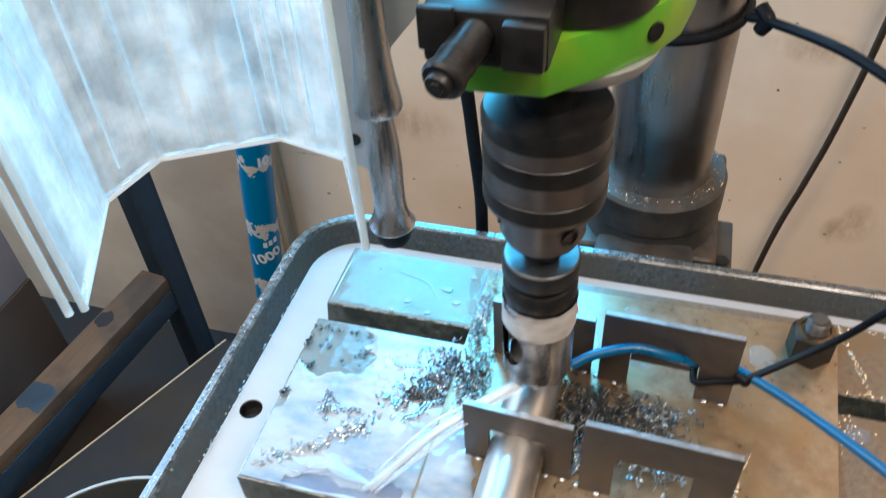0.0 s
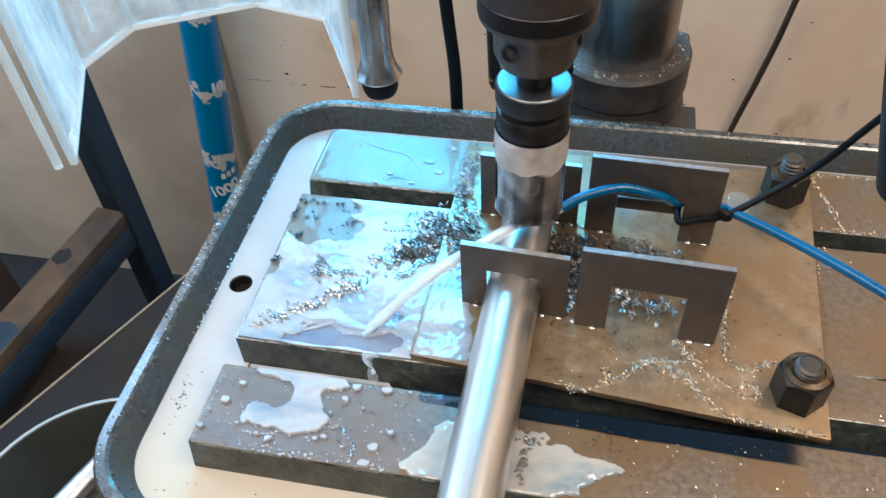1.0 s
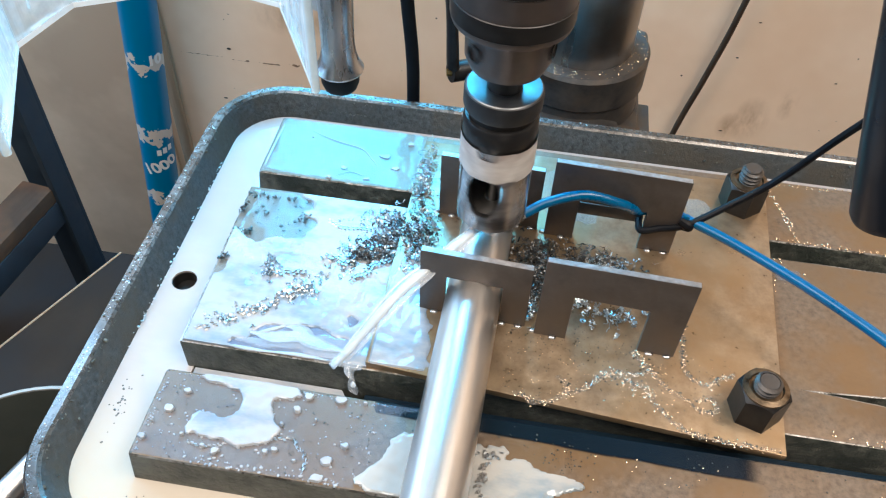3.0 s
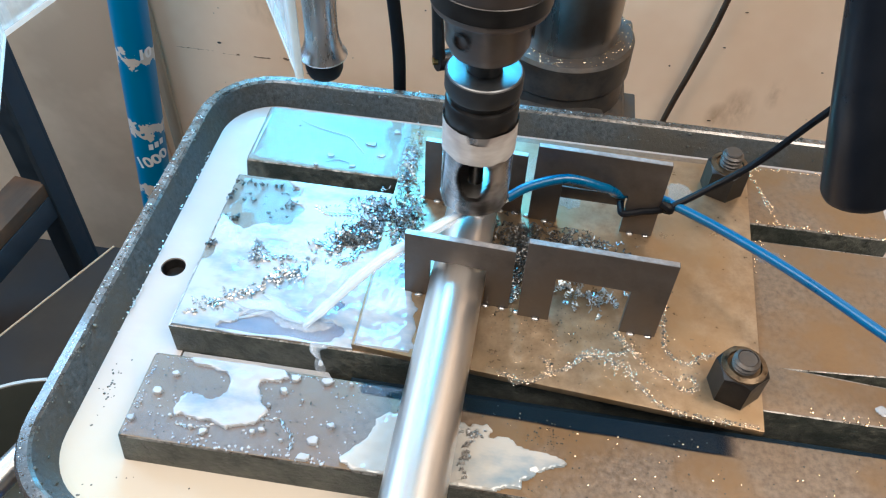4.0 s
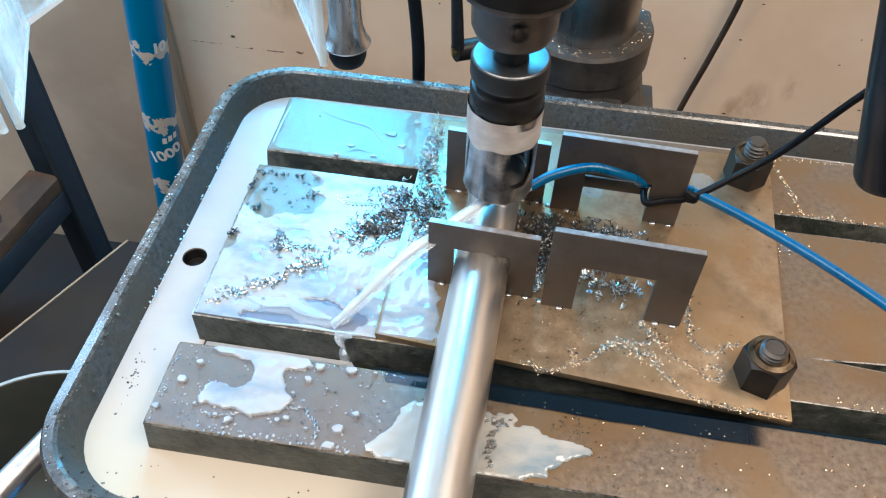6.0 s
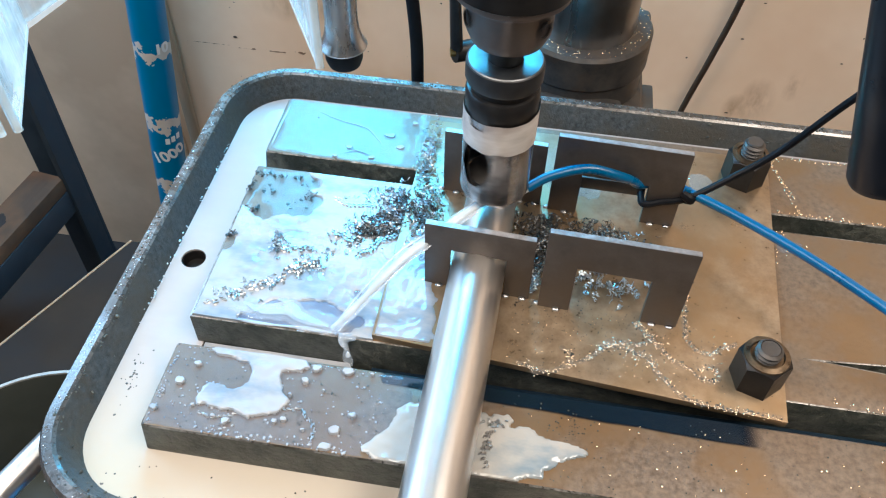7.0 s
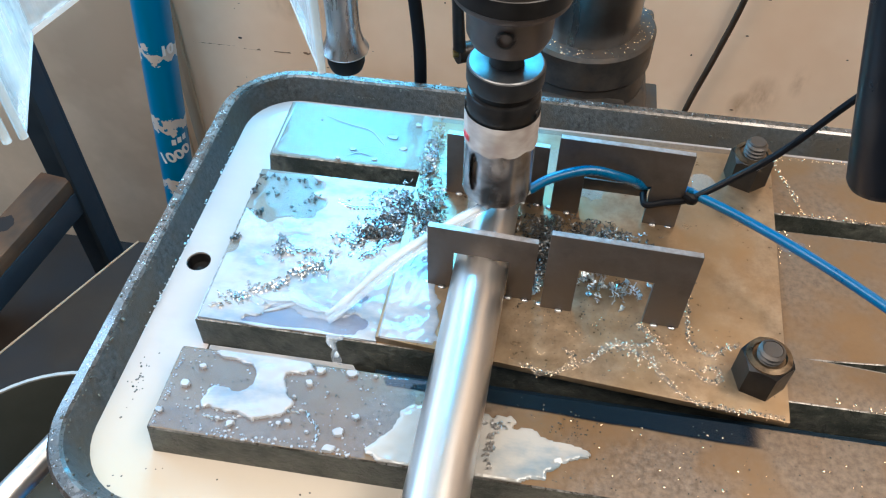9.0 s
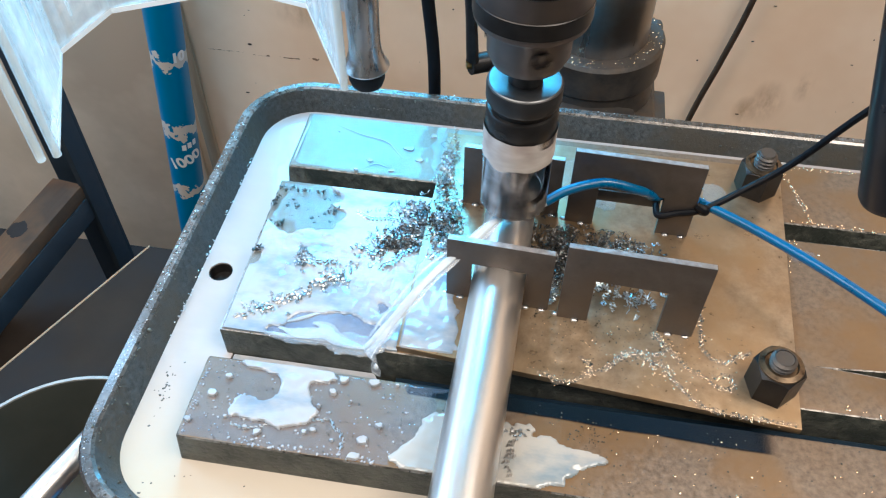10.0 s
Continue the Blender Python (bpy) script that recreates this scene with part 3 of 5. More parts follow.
def coolant():
    ob = part("coolant", prism(rounded(-0.0312, 0.3832, -0.0817, 0.1897, 0.031), -0.0260, -0.0195,
                               holes=[[(-0.0205 + 0.0064 * math.cos(a), 0.0497 - 0.0064 * math.sin(a)) for a in np.linspace(0, 2 * math.pi, 24, endpoint=False)],
                                      [(0.003, -0.054), (0.348, -0.054), (0.348, 0.162), (0.003, 0.162)]]), M_TROUGH)
    tagged(ob, "milky coolant filling the trough of the table", "coolant", kind="structure")
    slots = prism([(0.004, -0.0142), (0.085, -0.0142), (0.075, -0.0003), (0.004, -0.0003)], -0.0262, -0.0195)
    tagged(part("coolant", slots, M_MILK), "milky coolant standing in the slot", "coolant", kind="structure")
    slots = prism([(0.004, 0.1053), (0.35, 0.1053), (0.35, 0.1167), (0.004, 0.1167)], -0.0262, -0.0240)
    tagged(part("coolant", slots, M_FILM), "thin coolant in the far slot", "coolant", kind="structure")

    # wide sheet on the middle land, with bare patches
    base = blobs([(0.012, 0.086, 0.016, 0.016, -1.7), (0.028, 0.085, 0.013, 0.013, -1.6), (0.0355, 0.089, 0.004, 0.003, 1.2), (0.0025, 0.047, 0.0036, 0.0050, -1.5),
                  (0.084, 0.070, 0.012, 0.014, -0.7), (0.060, 0.078, 0.016, 0.004, -0.35), (0.054, 0.0085, 0.022, 0.0085, -1.6), (0.028, 0.0035, 0.012, 0.003, -0.7), (0.074, 0.026, 0.010, 0.012, -0.55)], -0.62, 0.30, 95, 2.0)
    def sheet(x, y):
        edge = min(x - 0.0012, 0.1038 - y, y - 0.0006) * 260
        return min(base(x, y), edge)
    ob = part("coolant_puddle", one_piece(pool(0.0, 0.0866, 0.0, 0.105, 0.0001, sheet, 0.0014, 0.0010)), M_MILK)
    tagged(ob, "wide ragged sheet of milky coolant on the table", "puddle", "coolant puddles")
    # clear film on the far land and on the bare corner
    for x0, x1, y0, y1, sp in ((0.0, 0.0872, 0.117, 0.1655, 3.0), (0.0, 0.05, 0.06, 0.105, 8.0), (0.0, 0.013, 0.036, 0.060, 9.0), (0.0, 0.0864, 0.0, 0.03, 12.0), (0.0, 0.125, -0.0575, -0.0145, 17.0)):
        f = blobs([((x0 + x1) / 2, (y0 + y1) / 2, 0.2, 0.2, 1)], 0.35, 0.35, 60, sp) if sp < 17 else blobs([(0.04, -0.036, 0.10, 0.1, 1)], 0.5, 0.35, 60, sp)
        g = lambda x, y, f=f, b=(x0, x1, y0, y1): min(f(x, y), 240 * min(x - b[0] - 0.0012, b[1] - x, y - b[2] - 0.0012, b[3] - 0.0012 - y))
        ob = part("coolant_or_shade", one_piece(pool(x0, x1, y0, y1, 0.00005, g, 0.0006 if sp < 17 else 0.0003, 0.0013)), {12.0: M_WASH, 17.0: M_WET}.get(sp, M_FILM))
        if sp == 12.0:
            for ridge in ([(0.0015, 0.0016), (0.018, 0.0020), (0.036, 0.0013), (0.055, 0.0021), (0.072, 0.0014), (0.0855, 0.0018)], [(0.006, 0.0105), (0.018, 0.0072), (0.032, 0.0098), (0.046, 0.0170), (0.058, 0.0195)]):
                part("ridge", sweep(spline([(x, y, 0.0006) for x, y in ridge]), lambda u: 0.0002 + 0.0011 * math.sin(math.pi * u) ** 0.5 * (0.75 + 0.25 * math.sin(23 * u)), 8, 0.5), M_MILK, ob, "milky ridge of the film")
        if sp == 3.0:
            for ridge in ([(0.020, 0.1560), (0.036, 0.1500), (0.052, 0.1460), (0.060, 0.1380), (0.064, 0.1330)], [(0.044, 0.1225), (0.050, 0.1260), (0.058, 0.1240)], [(0.0025, 0.122), (0.0025, 0.140), (0.0032, 0.158)]):
                part("ridge", sweep(spline([(x, y, 0.00055) for x, y in ridge]), lambda u: 0.0001 + 0.00042 * math.sin(math.pi * u) ** 0.5, 8, 0.5), M_MILK, ob, "milky ridge of the film")
        tagged(ob, "thin glossy film of coolant on wet iron", "puddle", "coolant puddles")
    # ragged puddles on the front land
    f = blobs([(0.034, -0.0400, 0.0165, 0.0068, 1.15), (0.025, -0.0355, 0.0060, 0.0050, 0.5), (0.049, -0.0380, 0.0095, 0.0065, 0.8), (0.0450, -0.028, 0.0085, 0.010, 1.1), (0.042, -0.0175, 0.014, 0.0042, 1.1), (0.024, -0.0165, 0.008, 0.0026, 0.9), (0.057, -0.0175, 0.0075, 0.0036, 0.95), (0.031, -0.0285, 0.0060, 0.0050, -1.0)], 0.55, 0.30, 150, 4.0)
    ob = part("coolant_puddle", one_piece(pool(0.005, 0.078, -0.055, -0.0158, 0.0001, f, 0.0016, 0.0006)), M_MILK)
    tagged(ob, "ragged puddle of milky coolant on the front land", "puddle", "coolant puddles")
    f = blobs([(0.114, -0.041, 0.012, 0.014, 1.1), (0.106, -0.053, 0.014, 0.006, 1.0), (0.136, -0.042, 0.020, 0.017, 1.1), (0.158, -0.046, 0.018, 0.013, 1.0), (0.178, -0.0395, 0.012, 0.0035, 0.9)], 0.55, 0.26, 120, 6.0)
    lip = lambda x, y: min(f(x, y), 240 * (y + 0.0568))
    ob = part("coolant_puddle", one_piece(pool(0.085, 0.205, -0.0575, -0.016, 0.0001, lip, 0.0014, 0.0008)), M_MILK_LIT)
    tagged(ob, "broad puddle of milky coolant beneath the tube", "puddle", "coolant puddles")
    # shade along the back edge of the front land, painted as a dark sheet
    ob = part("coolant_or_shade", prism([(0.0925, -0.0150), (0.262, -0.0150), (0.262, -0.0285), (0.098, -0.0235)], 0.00012, 0.00022), M_SHADE)
    tagged(ob, "dark strip painting the shade along the slot", "puddle", "coolant puddles")
    # dark fill that puts the slot's shade into colour
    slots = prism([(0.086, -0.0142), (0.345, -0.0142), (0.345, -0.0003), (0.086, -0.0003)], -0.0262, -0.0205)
    tagged(part("coolant", slots, M_SLOT), "dark fill painting the shade deep in the slot", "coolant", kind="structure")
    # thin sheet on the left of the base plate
    f = blobs([(0.098, 0.012, 0.016, 0.022, 1.2), (0.096, 0.045, 0.012, 0.03, 0.8)], 0.45, 0.25, 110, 9.0)
    lip = lambda x, y: min(f(x, y), 260 * min(x - 0.0878, 0.117 - x, y - 0.0012))
    ob = part("coolant_puddle", one_piece(pool(0.086, 0.118, 0.0, 0.10, 0.00405, lip, 0.0007, 0.0009)), M_MILK)
    tagged(ob, "pale coolant spread over the steel base plate", "puddle", "coolant puddles")
    f = blobs([(0.105, 0.0095, 0.0060, 0.0040, 1.2)], 0.4, 0.2, 200, 57.0)
    ob = part("coolant_or_shade", one_piece(pool(0.096, 0.114, 0.002, 0.017, 0.00425, f, 0.0003, 0.0007)), M_WET)
    tagged(ob, "round clear patch in the pale coolant", "puddle", "coolant puddles")
    f = blobs([(0.172, 0.128, 0.022, 0.022, 1.0), (0.225, 0.05, 0.007, 0.02, 0.6)], 0.4, 0.35, 70, 15.0)
    lip = lambda x, y: min(f(x, y), 240 * min(x - 0.146, 0.262 - x, 0.154 - y, y - 0.036))
    ob = part("coolant_or_shade", one_piece(pool(0.145, 0.262, 0.035, 0.156, 0.00405, lip, 0.0004, 0.0013)), M_FILM)
    tagged(ob, "thin wet film spread round the jig plates", "puddle", "coolant puddles")
    for i, (x, y, w) in enumerate(((0.047, 0.128, 0.0028), (0.060, 0.122, 0.0022), (0.066, 0.142, 0.0035), (0.040, 0.1195, 0.0020), (0.074, 0.133, 0.0030), (0.022, 0.150, 0.0015), (0.079, 0.155, 0.0030))):
        f = blobs([(x, y, w, w * 0.6, 1.0)], 0.5, 0.5, 300, i * 5.0 + 60)
        ob = part("coolant_drop", pool(x - 0.007, x + 0.007, max(y - 0.005, 0.1185), min(y + 0.005, 0.164), 0.0005, f, 0.0006, 0.0005), M_MILK)
        tagged(ob, "blot of milky coolant on the far land", "drop", "coolant drops")
    # pale runs on the right hand land and beside the far nut
    for i, (a, b, c, d, rx, ry) in enumerate(((0.233, 0.247, 0.118, 0.140, 0.008, 0.009), (0.276, 0.290, 0.086, 0.100, 0.007, 0.006), (0.318, 0.33, 0.005, 0.012, 0.0035, 0.003))):
        f = blobs([((a + b) / 2, (c + d) / 2, rx, ry, 1)], 0.5, 0.35, 150, i + 20.0)
        z = 0.00405 if i == 0 else 0.0001
        ob = part("coolant_puddle", one_piece(pool(a - 0.01, b + 0.01, c - 0.01, d + 0.01, z, f, 0.0006, 0.0009)), (M_FILM, M_WET, M_MILK)[i])
        tagged(ob, "small pale puddle of coolant", "puddle", "coolant puddles")


coolant()


def droplets(bm, spots, rng, z, squash=0.45):
    """Small flattened beads, seven sided."""
    for x, y, r in spots:
        turn, long = rng.uniform(0, 3.14), rng.uniform(0.8, 1.5)
        c, q = math.cos(turn), math.sin(turn)
        rings = []
        for rr, h in ((1.0, -0.2), (0.95, 0.3), (0.6, 0.8)):
            ring = []
            for k in range(7):
                u, v = r * rr * long * math.cos(k * 0.8976), r * rr * math.sin(k * 0.8976)
                ring.append(bm.verts.new((x + c * u - q * v, y + q * u + c * v, z + r * squash * h)))
            rings.append(ring)
        for lo, hi in zip(rings, rings[1:]):
            for k in range(7):
                bm.faces.new((lo[k], lo[(k + 1) % 7], hi[(k + 1) % 7], hi[k]))
        bm.faces.new(rings[-1])


def splashes():
    rng = random.Random(7)
    bm = bmesh.new()
    spots = [(rng.uniform(0.003, 0.10), rng.uniform(-0.055, -0.017), abs(rng.gauss(0, 0.00026)) + 0.0001) for _ in range(230)]
    spots += [(rng.uniform(0.02, 0.09), -0.0565 + abs(rng.gauss(0, 0.002)), rng.uniform(0.0002, 0.0008)) for _ in range(60)]
    spots += [(0.0018 + abs(rng.gauss(0, 0.0012)), rng.uniform(-0.055, -0.017), rng.uniform(0.0002, 0.0006)) for _ in range(40)]
    spots += [(rng.uniform(0.006, 0.10), -0.0160 - abs(rng.gauss(0, 0.0008)), rng.uniform(0.0002, 0.0005)) for _ in range(50)]
    for x, y, w, i in ((0.009, -0.034, 0.0030, 1), (0.014, -0.025, 0.0021, 2), (0.066, -0.0185, 0.0030, 3), (0.063, -0.0255, 0.0022, 4), (0.080, -0.0180, 0.0026, 5), (0.035, -0.0500, 0.0024, 6), (0.059, -0.0455, 0.0019, 7),
                       (0.081, -0.0465, 0.0031, 8), (0.087, -0.0390, 0.0026, 9), (0.0030, -0.0490, 0.0020, 10), (0.079, -0.0545, 0.0030, 11), (0.091, -0.0175, 0.0014, 12), (0.058, -0.0335, 0.0012, 13), (0.019, -0.0450, 0.0014, 14),
                       (0.068, -0.0490, 0.0013, 15), (0.055, -0.0470, 0.0016, 16), (0.0045, -0.0410, 0.0011, 17), (0.072, -0.0290, 0.0009, 18), (0.029, -0.0490, 0.0013, 19)):
        f = blobs([(x, y, w, w * 0.8, 1.0)], 0.5, 0.42, 260, i * 3.0)
        ob = part("coolant_drop", pool(x - 0.006, x + 0.006, max(y - 0.006, -0.057), min(y + 0.006, -0.0150), 0.0001, f, 0.0019, 0.0004), M_MILK)
        tagged(ob, "blot of milky coolant on the front land", "drop", "coolant drops")
    droplets(bm, spots, rng, 0.0002, 0.75)
    tagged(part("droplets", bm, M_MILK), "milky droplets scattered over the front land", "droplets", kind="stuff")
    bm = bmesh.new()
    spots = []
    trails = ([(0.154, -0.002), (0.159, -0.003), (0.161, -0.006), (0.169, -0.004), (0.177, 0.001), (0.186, 0.006), (0.189, 0.011), (0.195, 0.014), (0.202, 0.013), (0.210, 0.010), (0.215, 0.003), (0.220, -0.003), (0.226, -0.008), (0.234, -0.010), (0.252, -0.0108), (0.266, -0.0112)],
              [(0.173, 0.009), (0.177, 0.005), (0.176, 0.002)], [(0.205, 0.028), (0.213, 0.020), (0.221, 0.011), (0.229, 0.007), (0.235, 0.002), (0.241, 0.003), (0.240, 0.010), (0.233, 0.008)],
              [(0.234, 0.068), (0.229, 0.055), (0.228, 0.035), (0.228, 0.023), (0.232, 0.018), (0.238, 0.016), (0.243, 0.020), (0.250, 0.024)], [(0.189, 0.011), (0.196, 0.017), (0.206, 0.016), (0.213, 0.020)])
    legs = [(a, b, int(math.hypot(b[0] - a[0], b[1] - a[1]) * 1500) + 4, 0.0011) for tr in trails for a, b in zip(tr, tr[1:])]
    for i, tr in enumerate(trails):
        line = spline([(x, y, 0) for x, y in tr], 6)
        def scum(x, y, line=line, i=i):
            d = min((x - p.x) ** 2 + (y - p.y) ** 2 for p in line)
            return math.exp(-d / 0.0017 ** 2) + 0.5 * noise.noise((x * 260, y * 260, i * 7.0)) - 0.5
        xs, ys = [p.x for p in line], [p.y for p in line]
        ob = part("scum_line", pool(min(xs) - 0.004, max(xs) + 0.004, max(min(ys) - 0.004, -0.0125), max(ys) + 0.004, 0.0041, scum, 0.0003, 0.0006), M_SCUM)
        tagged(ob, "dried ragged line of coolant scum and filings", "scum", "scum lines")
    for a, b, n, w in legs + [((0.205, 0.028), (0.218, 0.018), 36, 0.0022), ((0.195, 0.012), (0.215, 0.008), 30, 0.003)]:
        for _ in range(n * 2):
            k = rng.random()
            spots.append((a[0] + (b[0] - a[0]) * k + rng.gauss(0, w * 0.75), a[1] + (b[1] - a[1]) * k + rng.gauss(0, w * 0.75), rng.uniform(0.00013, 0.00042)))
    spots += [(rng.uniform(0.148, 0.265), rng.uniform(-0.003, 0.03), rng.uniform(0.0001, 0.00025)) for _ in range(200)]
    grains = [(x, y, r * 1.25) for x, y, r in spots[::4]]
    droplets(bm, [q for k, q in enumerate(spots) if k % 4], rng, 0.0041, 0.45)
    pits = bmesh.new()
    droplets(pits, grains, rng, 0.0041, 0.8)
    droplets(pits, [(rng.uniform(0.148, 0.265), rng.uniform(-0.004, 0.032), rng.uniform(0.00012, 0.0003)) for _ in range(150)] + [(rng.gauss(0.185, 0.02), rng.gauss(0.028, 0.005), rng.uniform(0.0001, 0.0003)) for _ in range(120)], rng, 0.0041)
    droplets(pits, [(rng.uniform(0.10, 0.345), rng.uniform(-0.056, -0.017), rng.uniform(0.0001, 0.0004)) for _ in range(170)] + [(rng.uniform(0.002, 0.11), rng.uniform(-0.056, -0.016), abs(rng.gauss(0, 0.00015)) + 0.0001) for _ in range(420)]
             + [(rng.gauss(0.178, 0.006), rng.gauss(-0.030, 0.005), rng.uniform(0.0001, 0.0004)) for _ in range(60)], rng, 0.0005)
    tagged(part("grit", pits, M_IRON_SIDE), "dark grit strewn on plate and table", "grit", kind="stuff")
    tagged(part("droplets", bm, M_GLINT), "glittering wet filings strewn on the base plate", "filings", kind="stuff")
    bm = bmesh.new()
    spots = []
    for a, b, n, w in (((0.279, 0.165), (0.292, 0.121), 60, 0.0006), ((0.284, 0.148), (0.291, 0.130), 20, 0.0006), ((0.279, 0.1185), (0.35, 0.1185), 60, 0.0008), ((0.276, 0.162), (0.35, 0.1640), 60, 0.0009),
                       ((0.27, 0.085), (0.285, 0.10), 40, 0.004), ((0.29, 0.003), (0.34, 0.001), 30, 0.001)):
        for _ in range(n):
            k = rng.random()
            spots.append((a[0] + (b[0] - a[0]) * k + rng.gauss(0, w), a[1] + (b[1] - a[1]) * k + rng.gauss(0, w), rng.uniform(0.0002, 0.0006)))
    spots += [(rng.uniform(0.16, 0.34), rng.uniform(-0.055, -0.02), rng.uniform(0.00015, 0.0005)) for _ in range(50)]
    droplets(bm, spots, rng, 0.0001)
    tagged(part("droplets", bm, M_GLINT), "bright filings and drops on the right of the table", "filings", kind="stuff")
    bm = bmesh.new()
    droplets(bm, [(rng.uniform(-0.043, -0.039), rng.uniform(-0.045, 0.155), abs(rng.gauss(0, 0.00022)) + 0.00012) for _ in range(110)], rng, -0.0050)
    droplets(bm, [(rng.uniform(-0.033, -0.030), rng.uniform(0.0, 0.15), rng.uniform(0.0003, 0.0007)) for _ in range(60)], rng, -0.0180)
    ring = rounded(-0.0420, 0.3940, -0.0925, 0.2005, 0.041, 10)
    for (xa, ya), (xb, yb) in zip(ring, ring[1:] + ring[:1]):
        n = int(math.hypot(xb - xa, yb - ya) * (260 if (xa + xb) / 2 < 0.2 else 200)) + 1
        droplets(bm, [(xa + (xb - xa) * k + rng.gauss(0, 0.0011), ya + (yb - ya) * k + rng.gauss(0, 0.0011), abs(rng.gauss(0, 0.00016)) + 0.0001) for k in (rng.random() for _ in range(n))], rng, -0.0049)
    ring = rounded(-0.0335, 0.3855, -0.0840, 0.1920, 0.033, 10)
    for (xa, ya), (xb, yb) in zip(ring, ring[1:] + ring[:1]):
        n = int(math.hypot(xb - xa, yb - ya) * 500) + 1
        droplets(bm, [(xa + (xb - xa) * k, ya + (yb - ya) * k, rng.uniform(0.0002, 0.0005)) for k in (rng.random() for _ in range(n))], rng, -0.0182, 0.9)
    tagged(part("droplets", bm, M_CURL), "filings sticking to the rim", "filings", kind="stuff")
    bm = bmesh.new()
    for inset, z in ((0.0040, -0.0050), (0.0078, -0.0066), (0.0108, -0.0135)):
        ring = rounded(-0.045 + inset, 0.397 - inset, -0.0955 + inset, 0.2035 - inset, 0.044 - inset, 10)
        for (xa, ya), (xb, yb) in zip(ring, ring[1:] + ring[:1]):
            for _ in range(int(math.hypot(xb - xa, yb - ya) * 420) + 1):
                k = rng.random()
                if noise.noise((xa * 30 + k, ya * 30, inset * 400)) > -0.15:
                    droplets(bm, [(xa + (xb - xa) * k + rng.gauss(0, 0.0009), ya + (yb - ya) * k + rng.gauss(0, 0.0009), abs(rng.gauss(0, 0.0003)) + 0.00012)], rng, z, 0.9)
    tagged(part("grit", bm, M_IRON_SIDE), "dark grit caked on the rim", "grit", kind="stuff")


splashes()


# ---------------------------------------------------------------- jig
def jig():
    ob = part("base_plate", prism([(0.0865, 0.0015), (0.2690, -0.0130), (0.2780, 0.1560), (0.0875, 0.1560)], 0.0002, 0.004, bevel=0.0004), M_BASE)
    tagged(ob, "oily brown steel base plate bolted to the table", "plate")

    def saddle(width, height, open0, open1, open_h, m, label, r=0.0):
        t = thing("jig_plate", m, label, "jig plate", "upright jig plates")
        pts = [(0, 0), (open0, 0), (open0, open_h), (open1, open_h - 0.001), (open1, 0), (width, 0), (width, height - 0.0008), (0, height)]
        bm = prism(pts, 0.0, 0.003, bevel=0.0002)
        bm.transform(Matrix.Rotation(radians(90), 4, "X"))
        part("plate", bm, M_PLATE, t)
        e = prism([(0.0003, -0.0028), (width - 0.0003, -0.0028), (width - 0.0003, -0.0002), (0.0003, -0.0002)], 0, 0.00025)
        for v in e.verts:
            v.co.z += height - 0.0008 * v.co.x / width
        part("cut_edge", e, M_CUTEDGE, t, "bright sheared top edge")
        for bx, by in ((width - 0.003, -0.0036), (width - 0.011, -0.0036), (open0 * 0.6, -0.0036), (-0.0006, -0.0015)):
            bm = bmesh.new()
            bmesh.ops.create_uvsphere(bm, u_segments=12, v_segments=8, radius=0.0012, matrix=pose(bx, by, 0.0002) @ Matrix.Diagonal((1.6, 1.0, 0.7, 1)))
            part("weld_bead", bm, M_CHROME, t, "small shiny weld bead")
        return t
    saddle(0.0640, 0.0500, 0.0145, 0.0475, 0.0300, pose(0.1595, 0.0340, 0.004, 0, 0, -1.6), "dark steel plate with a square notch standing on the base plate")
    rear = saddle(0.0640, 0.0490, 0.0145, 0.0475, 0.0265, pose(0.1595, 0.0985, 0.004, 0, 0, -1.4), "dark steel plate with a notch behind the cutter")
    bar = box(0.0147, 0.0473, 0.0030, 0.0060, 0.0125, 0.0200, 0.0004)
    part("cross_bar", bar, M_PLATE, rear, "dark bar behind the notch")
    saddle(0.0500, 0.0405, 0.0118, 0.0378, 0.0255, pose(0.1050, 0.0390, 0.004, 0, 0, -2.2), "notched dark steel plate over the round tube")
    saddle(0.0515, 0.0400, 0.0118, 0.0378, 0.0255, pose(0.1040, 0.1030, 0.004, 0, 0, -1.8), "notched dark steel plate behind the spinning cutter")
    # tube being notched
    t = thing("steel_tube", pose(0.1255, -0.165, 0.0169, -90, 0, -math.degrees(math.atan2(0.0045, 0.21))), "bright polished round steel tube clamped under a plate", "tube")
    R = 0.0127
    bm = lathe([(R - 0.0018, 0), (R, 0), (R, 0.2610), (R - 0.0018, 0.2610), (R - 0.0018, 0)], 64)
    part("tube", bm, M_TUBE, t)
    part("cut_mouth", lathe([(R + 0.0001, 0.2540), (R + 0.0002, 0.2546), (R + 0.0002, 0.2608), (R - 0.0002, 0.2614), (R - 0.0017, 0.2613)], 64), M_BASE, t, "oily freshly cut mouth of the tube")

    def nut(x, y, turn, stud, label, k=1.0):
        t = thing("clamp_nut", pose(x, y, 0.004, 0, 0, turn), label, "nut", "clamp nuts")
        bm, apo, hh, n = bmesh.new(), 0.0120, 0.0165, 48
        rings = [[], [], []]
        for i in range(n):
            a = 2 * math.pi * i / n
            r = apo / math.cos((a + math.pi / 6) % (math.pi / 3) - math.pi / 6)
            for ring, rr, z in zip(rings, (r, r, apo * 0.97), (0.0, hh - 0.75 * (r - apo * 0.97), hh)):
                ring.append(bm.verts.new((rr * math.cos(a), rr * math.sin(a), z)))
        for lo, hi in zip(rings, rings[1:]):
            for i in range(n):
                bm.faces.new((lo[i], lo[(i + 1) % n], hi[(i + 1) % n], hi[i]))
        bm.faces.new(rings[-1])
        bm.faces.new(rings[0])
